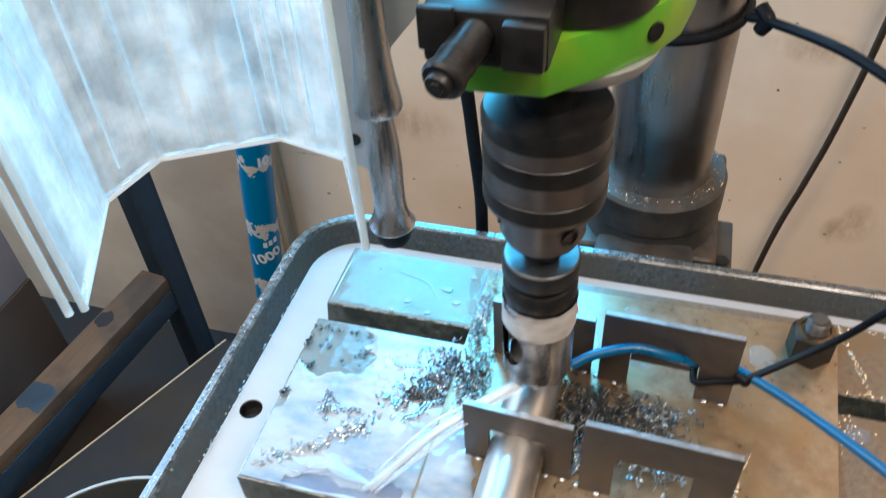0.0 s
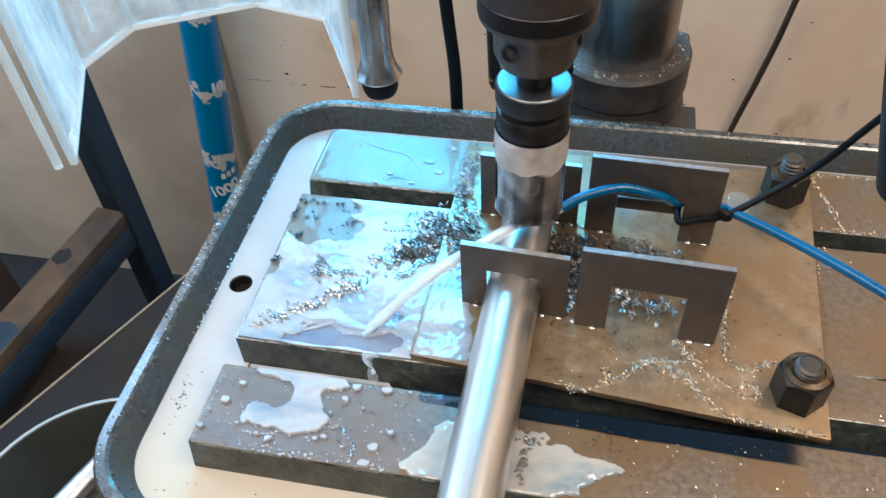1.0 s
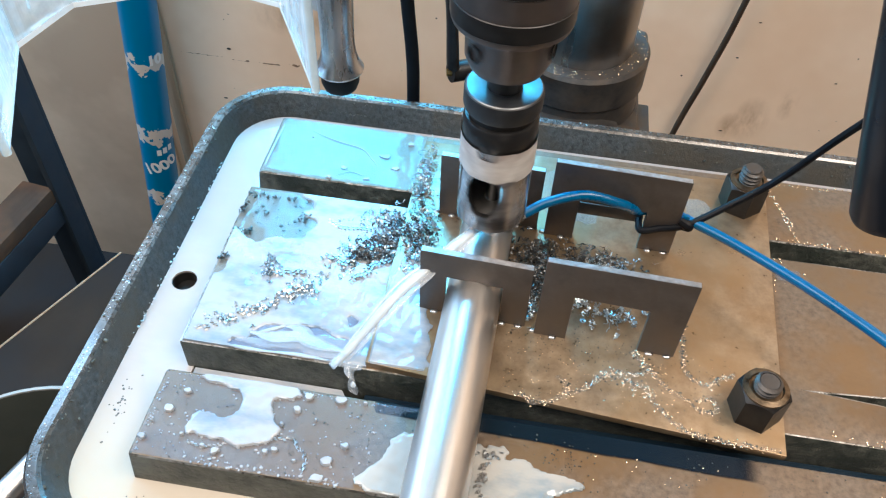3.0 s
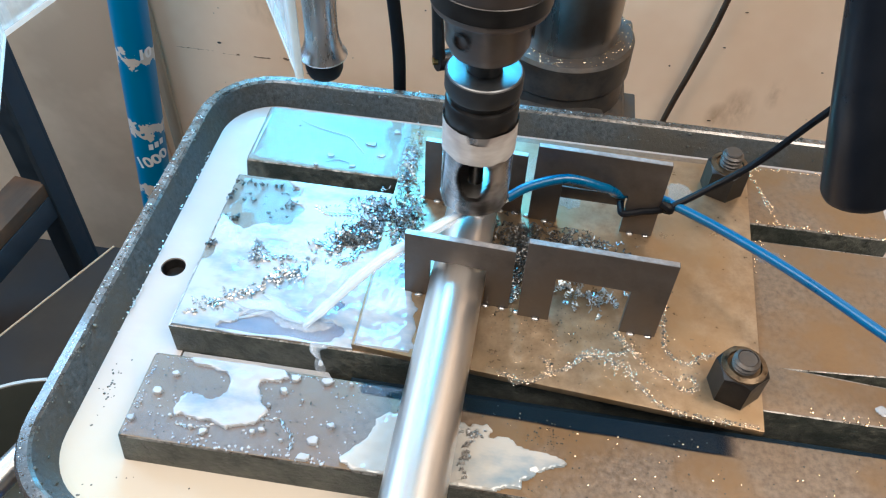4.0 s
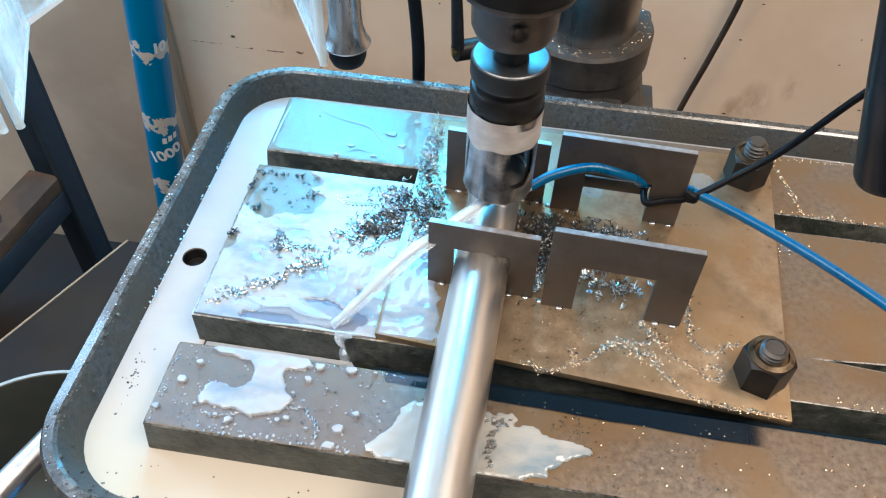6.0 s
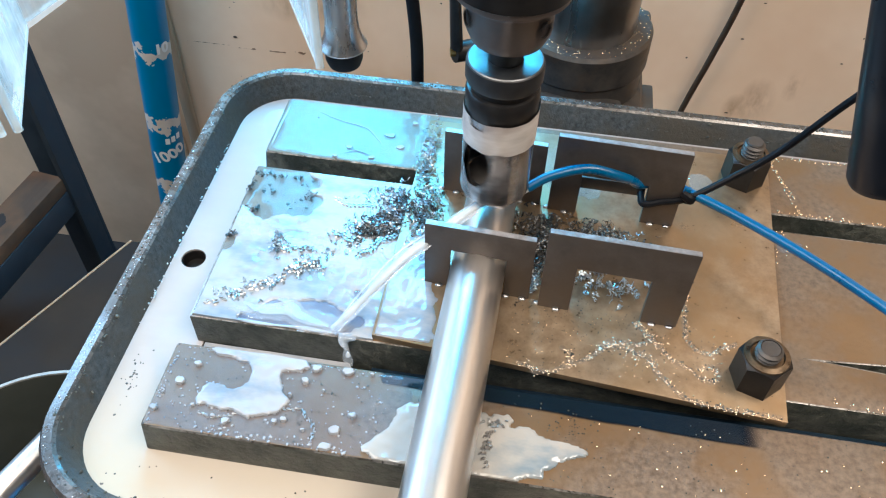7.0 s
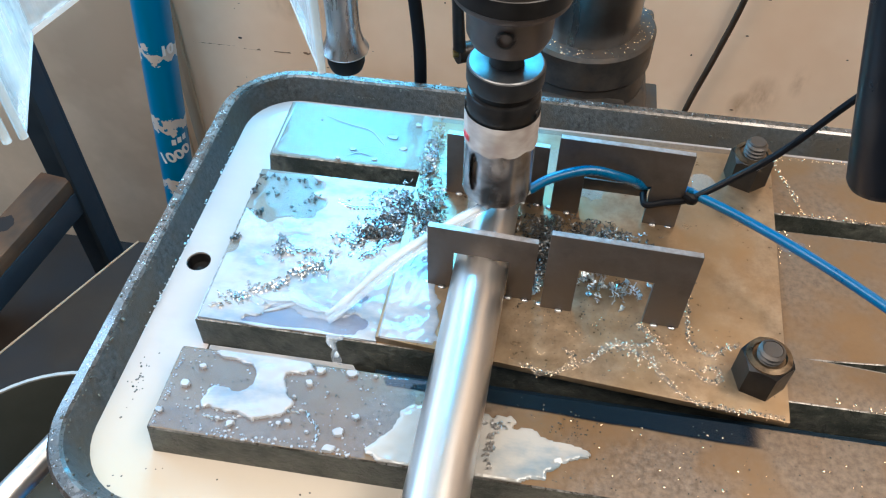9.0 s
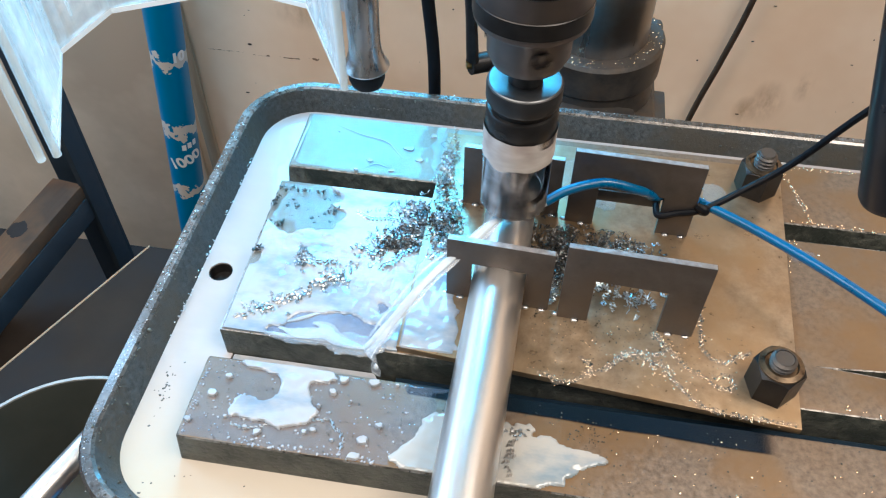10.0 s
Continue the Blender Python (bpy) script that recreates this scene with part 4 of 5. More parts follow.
        part("hexagon", bm, M_BLACK, t, "blackened hexagon")
        part("washer_face", lathe([(0.0, 0.0164), (0.0118, 0.0164), (0.0116, 0.0171), (0.0088, 0.0176), (0.0084, 0.0166), (0, 0.0166)], 40), M_BRONZE, t, "worn bronze coloured top ring")
        prof, z = [(0.0, 0.015)], 0.015
        while z < stud - 0.0016:
            prof += [(0.0054, z), (0.0068, z + 0.0010), (0.0068, z + 0.0013)]
            z += 0.0022
        prof += [(0.0052, z), (0.0054, stud - 0.0006), (0.0048, stud), (0.0, stud)]
        part("stud", lathe(prof, 32), M_COLLAR, t, "threaded steel stud")
        if k != 1.0:
            for o in t.children:
                o.data.transform(Matrix.Diagonal((k, k, 1.06, 1)))
        return t
    nut(0.2570, 0.0072, 12, 0.0215, "large black clamp nut on the corner of the base plate", 0.83)
    nut(0.2622, 0.1375, 8, 0.0250, "black clamp nut with a raised bright stud", 0.83)


jig()


# ---------------------------------------------------------------- spindle, chuck and cutter
AX, AY = 0.1320, 0.0700


def spindle():
    c = thing("drill_chuck", pose(AX, AY, 0), "browned steel drill chuck spinning on the spindle", "drill chuck")
    prof = [(0.0, 0.120), (0.0105, 0.120), (0.0150, 0.1225), (0.0170, 0.127), (0.0174, 0.1385), (0.0185, 0.1405), (0.0222, 0.1428), (0.0228, 0.1430)]
    part("lower_sleeve", lathe(prof, 64), M_CHUCK, c)
    prof = [(0.0228, 0.1430), (0.0232, 0.1440), (0.0232, 0.1770), (0.0234, 0.1775), (0.0234, 0.1815), (0.0222, 0.1840), (0.0150, 0.1850), (0.0, 0.1850)]
    part("body", lathe(prof, 64), M_CHUCK, c, "smooth chuck body")
    for z0, z1 in ((0.1452, 0.1530), (0.1625, 0.1705)):
        part("groove_band", lathe([(0.0231, z0), (0.02355, z0 + 0.0004), (0.02355, z1 - 0.0004), (0.0231, z1)], 64), M_BLACK, c, "dark knurled band")
    part("top_cap", lathe([(0.0231, 0.1768), (0.0237, 0.1772), (0.0237, 0.1818), (0.0226, 0.1845), (0.0150, 0.1856), (0.0108, 0.1857)], 64), M_BLACK, c, "glossy black top cap")
    for k in range(3):
        bm = lathe([(0.0036, 0.0), (0.0036, 0.0013), (0.0030, 0.0014), (0.0030, 0.0004), (0, 0.0004)], 20)
        bm.transform(pose(0, 0, 0.1330, 0, 0, 120 * k) @ pose(0.0166, 0, 0, 0, 90, 0))
        part("key_hole", bm, M_BLACK, c, "dark chuck key hole")
    part("spindle_shaft", lathe([(0.0110, 0.178), (0.0110, 0.215), (0.0, 0.215)], 40), M_BLACK, c, "dark spindle shaft")

    k = thing("annular_cutter", pose(AX, AY, 0), "wet steel hole cutter wrapped in white tape, spinning", "cutter")
    part("shank", lathe([(0.0, 0.100), (0.0072, 0.100), (0.0072, 0.1225), (0.0, 0.1225)], 32), M_SATIN, k)
    part("collar_face", lathe([(0.0070, 0.1117), (0.0080, 0.1120), (0.0152, 0.1120), (0.0156, 0.1116)], 64), M_FACE, k, "turned steel top face")
    part("upper_collar", lathe([(0.0070, 0.1100), (0.0154, 0.1100), (0.0156, 0.1116), (0.0161, 0.1113), (0.0163, 0.1105), (0.0163, 0.1040), (0.0158, 0.1026), (0.0, 0.1024)], 64), M_SATIN, k, "dished black collar")
    part("groove", lathe([(0.0140, 0.1026), (0.0140, 0.0970)], 48), M_BLACK, k)
    part("lower_collar", lathe([(0.0139, 0.0990), (0.0152, 0.0986), (0.0158, 0.0976), (0.0158, 0.0875), (0.0152, 0.0865), (0.0, 0.0865)], 64), M_BLACK, k, "black lower collar")
    for a in (40, 190):
        bm = lathe([(0.0020, 0.0), (0.0020, 0.0008), (0.0014, 0.0009), (0.0, 0.0002)], 14)
        bm.transform(pose(0, 0, 0.0915, 0, 0, a) @ pose(0.0156, 0, 0, 0, 90, 0))
        part("set_screw", bm, M_SATIN, k)
    # tape with a ragged lower edge
    bm = bmesh.new()
    seg = 72
    rows = []
    for i in range(7):
        row = []
        for s in range(seg):
            a = 2 * math.pi * s / seg
            zlow = 0.0728 + 0.0022 * noise.noise((2.2 * math.cos(a), 2.2 * math.sin(a), 1.0))
            ztop = 0.0888 + 0.0006 * noise.noise((3 * math.cos(a), 3 * math.sin(a), 4.0))
            if 4.5 < a < 5.05:
                ztop -= 0.0045
            z = zlow + (ztop - zlow) * i / 6
            r = 0.0163 + 0.00035 * noise.noise((6 * math.cos(a), 6 * math.sin(a), z * 160))
            row.append(bm.verts.new((r * math.cos(a), r * math.sin(a), z)))
        rows.append(row)
    for a, b in zip(rows, rows[1:]):
        for s in range(seg):
            bm.faces.new((a[s], a[(s + 1) % seg], b[(s + 1) % seg], b[s]))
    part("tape", bm, M_TAPE, k, "soiled white tape")
    bm = box(0.0163, 0.0168, -0.0025, 0.0025, 0.0760, 0.0790, 0.0002)
    bm.transform(pose(0, 0, 0, 0, 0, 60))
    part("red_mark", bm, M_RED, k, "small red mark on the tape")
    zs = [0.0880] + [0.0770 - 0.0008 * i for i in range(44)]
    def window(a, i):
        d = (a - 270 + 180) % 360 - 180
        d2 = (a - 80 + 180) % 360 - 180
        z = (zs[min(i, 44)] + zs[min(i + 1, 44)]) / 2
        return ((d / 30.0) ** 2 + ((z - 0.0635) / 0.0125) ** 2 < 1) or ((d2 / 11.0) ** 2 + ((z - 0.0600) / 0.0115) ** 2 < 1)
    bm = join(lathe([(0.0159, z) for z in zs], 120, window), lathe([(0.0134, z) for z in zs], 120, window),
              lathe([(0.0159, 0.0427), (0.0152, 0.0416), (0.0134, 0.0427)], 72))
    part("cutter_body", bm, M_CUTTER, k, "slotted bare steel cutter body")
    part("pilot_pin", lathe([(0.0, 0.0455), (0.0026, 0.0470), (0.0034, 0.0495), (0.0034, 0.0860)], 24), M_BLACK, k, "dark pilot pin")
    part("slug", lathe([(0.0128, 0.0480), (0.0126, 0.0500), (0.0036, 0.0505)], 40), M_TUBE, k, "bright steel slug inside the cutter")
    for n in range(10):
        a = 36 * n
        bm = box(-0.0016, 0.0016, -0.0010, 0.0010, 0.0408, 0.0428, 0.0003)
        bm.transform(pose(0.0147 * math.cos(radians(a)), 0.0147 * math.sin(radians(a)), 0, 0, 0, a + 60))
        part("tooth", bm, M_CUTTER, k)
    return c, k


CHUCK, CUTTER = spindle()


def head():
    h = thing("drilling_machine", pose(0, 0, 0), "lime green drilling machine with a black clamp block", "drill press")
    cx, cy = 0.1345, 0.0860
    outline = [(0.109, 0.0452), (0.1345, 0.0462), (0.1504, 0.0613), (0.1656, 0.0793), (0.1730, 0.0940), (0.1765, 0.114), (0.172, 0.14), (0.155, 0.165), (0.112, 0.165), (0.103, 0.14), (0.103, 0.055)]
    part("casting", prism(outline, 0.2005, 0.2190, bevel=0.0016), M_GREEN, h)
    part("nose", lathe([(0.0, 0.1925), (0.0262, 0.1930), (0.0290, 0.1950), (0.0312, 0.2004), (0.0, 0.2004)], 64, centre=(cx + 0.002, cy + 0.004)), M_BRACKET, h, "grey machined nose")
    part("quill_ring", lathe([(0.028, 0.2186), (0.0305, 0.2192), (0.0310, 0.2200), (0.0310, 0.2600), (0.0, 0.2600)], 64, centre=(cx, cy)), M_BLACK, h, "black quill ring")
    part("quill", lathe([(0.0270, 0.2600), (0.0270, 0.3600)], 48, centre=(cx, cy)), M_CHROME, h, "steel quill")
    part("upper_casting", box(0.090, 0.178, 0.030, 0.1745, 0.360, 0.52, 0.012, 3), M_GREEN, h)
    part("housing", box(0.060, 0.375, 0.1755, 0.400, 0.350, 0.52, 0.010, 3), M_BLACK, h, "dark motor housing")
    bm = lathe([(0.0034, -0.0005), (0.0034, 0.0008), (0.0026, 0.0010), (0.0, 0.0002)], 20)
    bm.transform(pose(0.1645, 0.0780, 0.2098, 0, 0, -40) @ pose(0.0, 0, 0, 0, 90, 0))
    part("screw_hole", bm, M_BLACK, h, "dark screw hole")
    part("clamp_block", box(0.1010, 0.1382, 0.0300, 0.0560, 0.2192, 0.2368, 0.0022), M_BLACK, h, "black clamp block")
    part("clamp_jaw", box(0.1253, 0.1376, 0.0250, 0.0299, 0.2215, 0.2360, 0.0016), M_BLACK, h)
    part("clamp_jaw", box(0.1008, 0.1118, 0.0265, 0.0299, 0.2250, 0.2385, 0.0016), M_BLACK, h)
    bm = lathe([(0.0, 0.0), (0.0036, 0.0), (0.0040, 0.0008), (0.0040, 0.0022), (0.0056, 0.0024), (0.0064, 0.0034), (0.0064, 0.0056), (0.0058, 0.0062), (0.0058, 0.0110), (0.0060, 0.0112), (0.0060, 0.0130), (0.0057, 0.0132), (0.0057, 0.0235), (0.0, 0.0235)], 40)
    b = part("clamp_bolt", bm, M_BLACK, h, "round headed clamp bolt")
    b.matrix_basis = look((0.1118, 0.0080, 0.2252), (0.1169, 0.0295, 0.2292)) @ pose(0, 0, 0, 180, 0, 0)
    part("bolt_recess", lathe([(0.0, -0.0004), (0.0020, -0.0004), (0.0022, 0.0002)], 6), M_BLACK, b)


head()


def column():
    c = thing("drill_column", pose(0.1730, 0.3030, 0), "round ground steel drill column in a dark collar", "drill column")
    part("tube", lathe([(0.0358, -0.6595), (0.0358, 0.60)], 72), M_COLUMN, c)
    part("collar", lathe([(0.0355, -0.0125), (0.0465, -0.0125), (0.0485, -0.0150), (0.0485, -0.0375), (0.0465, -0.0400), (0.0465, -0.0600), (0.0355, -0.0600)], 72), M_COLLAR, c, "dirty dark collar")
    part("foot", box(-0.0560, 0.0500, -0.040, 0.06, -0.13, -0.0580, 0.005, 3), M_COLLAR, c, "cast foot")
    part("table_arm", box(-0.033, 0.033, -0.205, -0.0405, -0.085, -0.0455, 0.004), M_COLLAR, c, "cast arm carrying the table")
    part("lug", box(0.0300, 0.0480, 0.008, 0.030, -0.0570, -0.0160, 0.005, 3), M_COLLAR, c)
    part("flange", box(0.0505, 0.0660, -0.020, 0.05, -0.105, -0.0960, 0.002, 2), M_COLLAR, c)
    bm = lathe([(0.0, 0.0), (0.006, 0.0), (0.006, 0.004), (0.0, 0.004)], 6)
    bm.transform(pose(0.058, 0.0, -0.0965))
    part("bolt_head", bm, M_BLACK, c)
    rng = random.Random(3)
    bm = bmesh.new()
    for _ in range(100):
        a, r = rng.uniform(-140, 40), rng.uniform(0.0362, 0.0470)
        droplets(bm, [(r * math.cos(radians(a)), r * math.sin(radians(a)), rng.uniform(0.0002, 0.0007))], rng, -0.0124, 0.7)
    f = part("filings", bm, M_GLINT, c, "bright filings lying on the collar")
    tagged(f, kind="stuff")
    lk = thing("lock_lever", pose(0.0880, 0.2300, 0.000), "black column lock lever with a short hub", "lever")
    part("hub", sweep([Vector((0.0025, 0, 0)), Vector((0.05, 0.03, -0.004))], 0.0068, 16), M_BLACK, lk)
    part("arm", sweep(spline([(0.004, 0.0, 0.004), (0.0, 0.004, 0.05), (-0.012, 0.01, 0.13)]), lambda u: 0.0062 - 0.002 * u, 12, 0.6), M_BLACK, lk)
    part("screw", sweep([Vector((0.0, -0.001, 0)), Vector((0.0035, 0, 0))], 0.0025, 10), M_BRASS, lk, "brass end screw")


column()


# ---------------------------------------------------------------- guard and its bracket
def guard():
    g = thing("chip_guard", pose(0, 0, 0), "hazy clear acrylic chip guard with bent panels", "guard")
    pts = [Vector(p) for p in ((-0.0525, 0.0105), (-0.0830, 0.0745), (-0.0745, 0.1110), (-0.0195, 0.1410), (0.0205, 0.1315), (0.0525, 0.0725))]
    T, zb, zt = 0.003, 0.0960, 0.315
    for i, (a, b) in enumerate(zip(pts, pts[1:])):
        d = (b - a).normalized()
        n = Vector((-d.y, d.x)) * T / 2
        outer = [a - n, b - n, b + n, a + n]
        bm = prism([(p.x, p.y) for p in outer], zb + 0.0028, zt)
        part("panel", bm, M_ACRYLIC, g).visible_shadow = False
        bm = prism([(p.x, p.y) for p in [a - n * 1.02, b - n * 1.02, b + n * 1.02, a + n * 1.02]], zb, zb + 0.0028)
        part("panel_edge", bm, M_ACRYLIC_EDGE, g, "bright polished lower edge")
    for p in pts[1:-1]:
        part("bend", sweep([Vector((p.x, p.y, zb)), Vector((p.x, p.y, zt))], 0.0017, 8), M_BEAD, g, "bright bend line")
    for p, d in ((pts[0], Vector((0.006, 0.004))), (pts[-1], Vector((0.0, 0.0)))):
        path = [Vector((p.x, p.y, zb - 0.001)), Vector((p.x, p.y, zt))]
        part("edge_bead", sweep(path, 0.0019, 12), M_BEAD, g, "rounded bright upright edge")
        if d.length:
            part("edge_bead", sweep([q + Vector((d.x - 0.0100, d.y - 0.0088, 0.001)) for q in path], 0.0019, 12), M_BEAD, g, "rounded bright upright edge")
    # thin pale bars that draw the guard's upright reflections
    for i, u in ((3, 0.18), (3, 0.42), (3, 0.62), (2, 0.88), (1, 0.35), (0, 0.55)):
        q = pts[i].lerp(pts[i + 1], u)
        d = (pts[i + 1] - pts[i]).normalized()
        q = q + Vector((d.y, -d.x)) * 0.0017
        part("reflection_line", sweep([Vector((q.x, q.y, zb + 0.004 + 0.02 * (u * 7 % 1))), Vector((q.x, q.y, zt - 0.002))], 0.00045 + 0.0004 * (u * 5 % 1), 6), M_BEAD, g, "fine bright line painting a reflection")
    b = thing("guard_bracket", pose(0, 0, 0), "grey sheet steel bracket with turned chrome posts", "bracket")
    bm = prism([(0.0358, 0.30), (0.0358, 0.1150), (0.0455, 0.1115), (0.0500, 0.1250), (0.0603, 0.1764), (0.0723, 0.1912), (0.0760, 0.205), (0.080, 0.30)], -0.0015, 0.0015,
               holes=[[(0.0390 + 0.0022 * math.cos(a), 0.1290 - 0.0022 * math.sin(a)) for a in np.linspace(0, 2 * math.pi, 14, endpoint=False)]], bevel=0.0004)
    bm.transform(pose(0, 0.1080, 0, 90, 0, 0))
    part("sheet", bm, M_BRACKET, b)
    # black disc over the hole, drawn for the darkness inside it
    screw = lathe([(0.0, -0.0006), (0.0026, -0.0006), (0.0030, 0.0), (0.0030, 0.0012), (0.0, 0.0012)], 20)
    screw.transform(pose(0.0390, 0.1068, 0.1290, 90, 0, 0))
    part("screw", screw, M_BLACK, b, "black disc painting the hole dark")
    prof = [(0.0, 0.0795), (0.0050, 0.0797), (0.0074, 0.0812), (0.0086, 0.0845), (0.0088, 0.0905)]
    part("rubber_foot", lathe(prof, 32, centre=(0.0568, 0.0960)), M_RUBBER, b, "black rubber foot")
    prof = [(0.0088, 0.0906), (0.0108, 0.0909), (0.0110, 0.0916), (0.0104, 0.0926), (0.0090, 0.0950), (0.0078, 0.0995), (0.0073, 0.1050), (0.0074, 0.1150), (0.0077, 0.1260), (0.0070, 0.1400), (0.0058, 0.1510), (0.0054, 0.1535), (0.0, 0.1540)]
    part("post", lathe(prof, 40, centre=(0.0568, 0.0960)), M_CHROME, b, "turned chrome post")
    prof = [(0.0060, 0.1535), (0.0100, 0.1545), (0.0107, 0.1562), (0.0102, 0.1610), (0.0088, 0.1690), (0.0076, 0.1800), (0.0068, 0.21), (0.0062, 0.30)]
    part("post", lathe(prof, 40, centre=(0.0568, 0.0960)), M_CHROME, b, "turned chrome post")


guard()


# ---------------------------------------------------------------- hoses, cables and lever
def lines():
    h = thing("coolant_hose", pose(0, 0, 0), "blue plastic coolant hose tied to a jig plate", "hose")
    part("hose", sweep(spline([(0.1475, 0.074, 0.0375), (0.158, 0.080, 0.0415), (0.175, 0.0865, 0.0430), (0.193, 0.0900, 0.0372), (0.2025, 0.0958, 0.0288), (0.2100, 0.1015, 0.0262), (0.2175, 0.1020, 0.0262), (0.226, 0.0985, 0.0255),
                                (0.250, 0.083, 0.027), (0.280, 0.058, 0.030), (0.310, 0.031, 0.031), (0.345, -0.001, 0.030), (0.40, -0.06, 0.02)]), 0.0024, 14), M_HOSE, h)
    part("tip", sweep([Vector((0.1440, 0.0720, 0.0362)), Vector((0.1476, 0.0741, 0.0376))], 0.0021, 14), M_WHITE, h, "pale cut end of the hose")
    w = thing("black_cable", pose(0, 0, 0), "thin black cable wound round a jig plate", "cable")
    part("cable", sweep(spline([(0.2045, 0.0990, 0.0205), (0.2060, 0.0925, 0.0190), (0.2150, 0.0935, 0.0210), (0.2265, 0.0940, 0.0250), (0.245, 0.102, 0.034), (0.265, 0.108, 0.050), (0.284, 0.106, 0.084), (0.300, 0.10, 0.115), (0.33, 0.10, 0.15), (0.42, 0.12, 0.2)]), 0.0018, 10), M_RUBBER, w)
    part("knot", sweep(spline([(0.2235, 0.0945, 0.0275), (0.2275, 0.0925, 0.0260), (0.2270, 0.0960, 0.0225)]), 0.0026, 10), M_RUBBER, w, "black tie round the hose")
    part("tie_tail", box(0.2242, 0.2272, 0.0935, 0.0958, 0.0272, 0.0312, 0.0006), M_HOSE, w, "blue tail of the tie")
    b = thing("black_hose", pose(0, 0, 0), "black rubber hose hanging behind the table", "hose")
    part("hose", sweep(spline([(0.0700, 0.2110, -0.10), (0.0700, 0.2110, -0.006), (0.0690, 0.2115, 0.023), (0.0662, 0.2120, 0.053), (0.0632, 0.2120, 0.088), (0.057, 0.214, 0.13), (0.047, 0.218, 0.20), (0.035, 0.225, 0.32)]), 0.0040, 14), M_RUBBER, b)
    c = thing("wall_cable", pose(0, 0, 0), "brown electric cable hanging across the wall", "cable")
    part("cable", sweep(spline([(0.295, 0.563, -0.42), (0.311, 0.563, -0.285), (0.326, 0.563, -0.205), (0.338, 0.562, -0.13), (0.351, 0.561, 0.0), (0.362, 0.56, 0.25)]), 0.0033, 12),
         surface("brown_cable_sheath", (0.022, 0.013, 0.008), (0.045, 0.027, 0.015), 90, 0.0, (0.4, 0.6), 0.1, 0.0002), c)
    k = thing("column_cable", pose(0, 0, 0), "black cable strapped to the drill column", "cable")
    ring = [(0.173 + 0.0385 * math.cos(radians(a)), 0.303 + 0.0385 * math.sin(radians(a)), 0.112 + 0.00008 * a) for a in range(-150, 60, 15)]
    part("strap", sweep([Vector(p) for p in ring], 0.0030, 10), M_RUBBER, k, "black strap round the column")
    part("cable", sweep(spline([(0.2085, 0.275, 0.118), (0.222, 0.262, 0.122), (0.255, 0.225, 0.128), (0.29, 0.185, 0.125), (0.34, 0.13, 0.12)]), 0.0028, 10), M_RUBBER, k)
    part("knot", sweep(spline([(0.214, 0.272, 0.126), (0.219, 0.266, 0.121), (0.216, 0.268, 0.114)]), 0.0042, 10), M_RUBBER, k)
    f = thing("feed_lever", pose(0, 0, 0), "black plastic grip of the quill feed lever", "lever")
    p, q = Vector((0.2670, 0.0140, 0.1170)), Vector((0.2515, 0.0255, 0.1800))
    d = (q - p).normalized()
    bm = lathe([(0.0, 0.0), (0.0095, 0.0), (0.0115, 0.0010), (0.0123, 0.0032), (0.0118, 0.04), (0.0105, 0.09), (0.0100, 0.12), (0.0, 0.1202)], 40)
    bm.transform(Matrix.Translation(p) @ d.to_track_quat("Z", "Y").to_matrix().to_4x4())
    part("grip", bm, M_GRIP, f)
    part("rod", sweep([p + d * 0.12, p + d * 0.28], 0.005, 16), M_CHROME, f, "steel lever rod")
    part("hub", sweep([p + d * 0.27, p + d * 0.27 + Vector((-0.02, 0.03, 0.01))], 0.012, 20), M_BLACK, f, "black lever hub")


lines()


# ---------------------------------------------------------------- swarf
def ribbon(length, radius, turns, width, rng):
    """A serrated curl of steel along x, bent and uneven."""
    bm = bmesh.new()
    n = int(turns * 14)
    bow, lean, wave = rng.uniform(-0.16, 0.16) * length, rng.uniform(0.0, 6.3), rng.uniform(5.0, 11.0)
    prev = None
    for i in range(n + 1):
        u = i / n
        a = 2 * math.pi * turns * u
        r = radius * (1 + 0.22 * math.sin(wave * u + lean)) * (0.7 + 0.3 * math.sin(math.pi * u)) * (1.0 if i % 2 else 0.70)
        x = length * (u - 0.5) + 0.25 * radius * math.sin(2.3 * wave * u)
        y = bow * math.sin(math.pi * u) + 0.5 * radius * math.sin(1.7 * wave * u + lean)
        tooth = 0.35 * width * (i % 2)
        p = [bm.verts.new((x + s * width / 2 + (tooth if s > 0 else 0), y + (r - 0.0002 * (s > 0)) * math.cos(a), r * math.sin(a) + radius * 0.75)) for s in (-1, 1)]
        if prev:
            bm.faces.new((prev[0], prev[1], p[1], p[0]))
        prev = p
    return bm


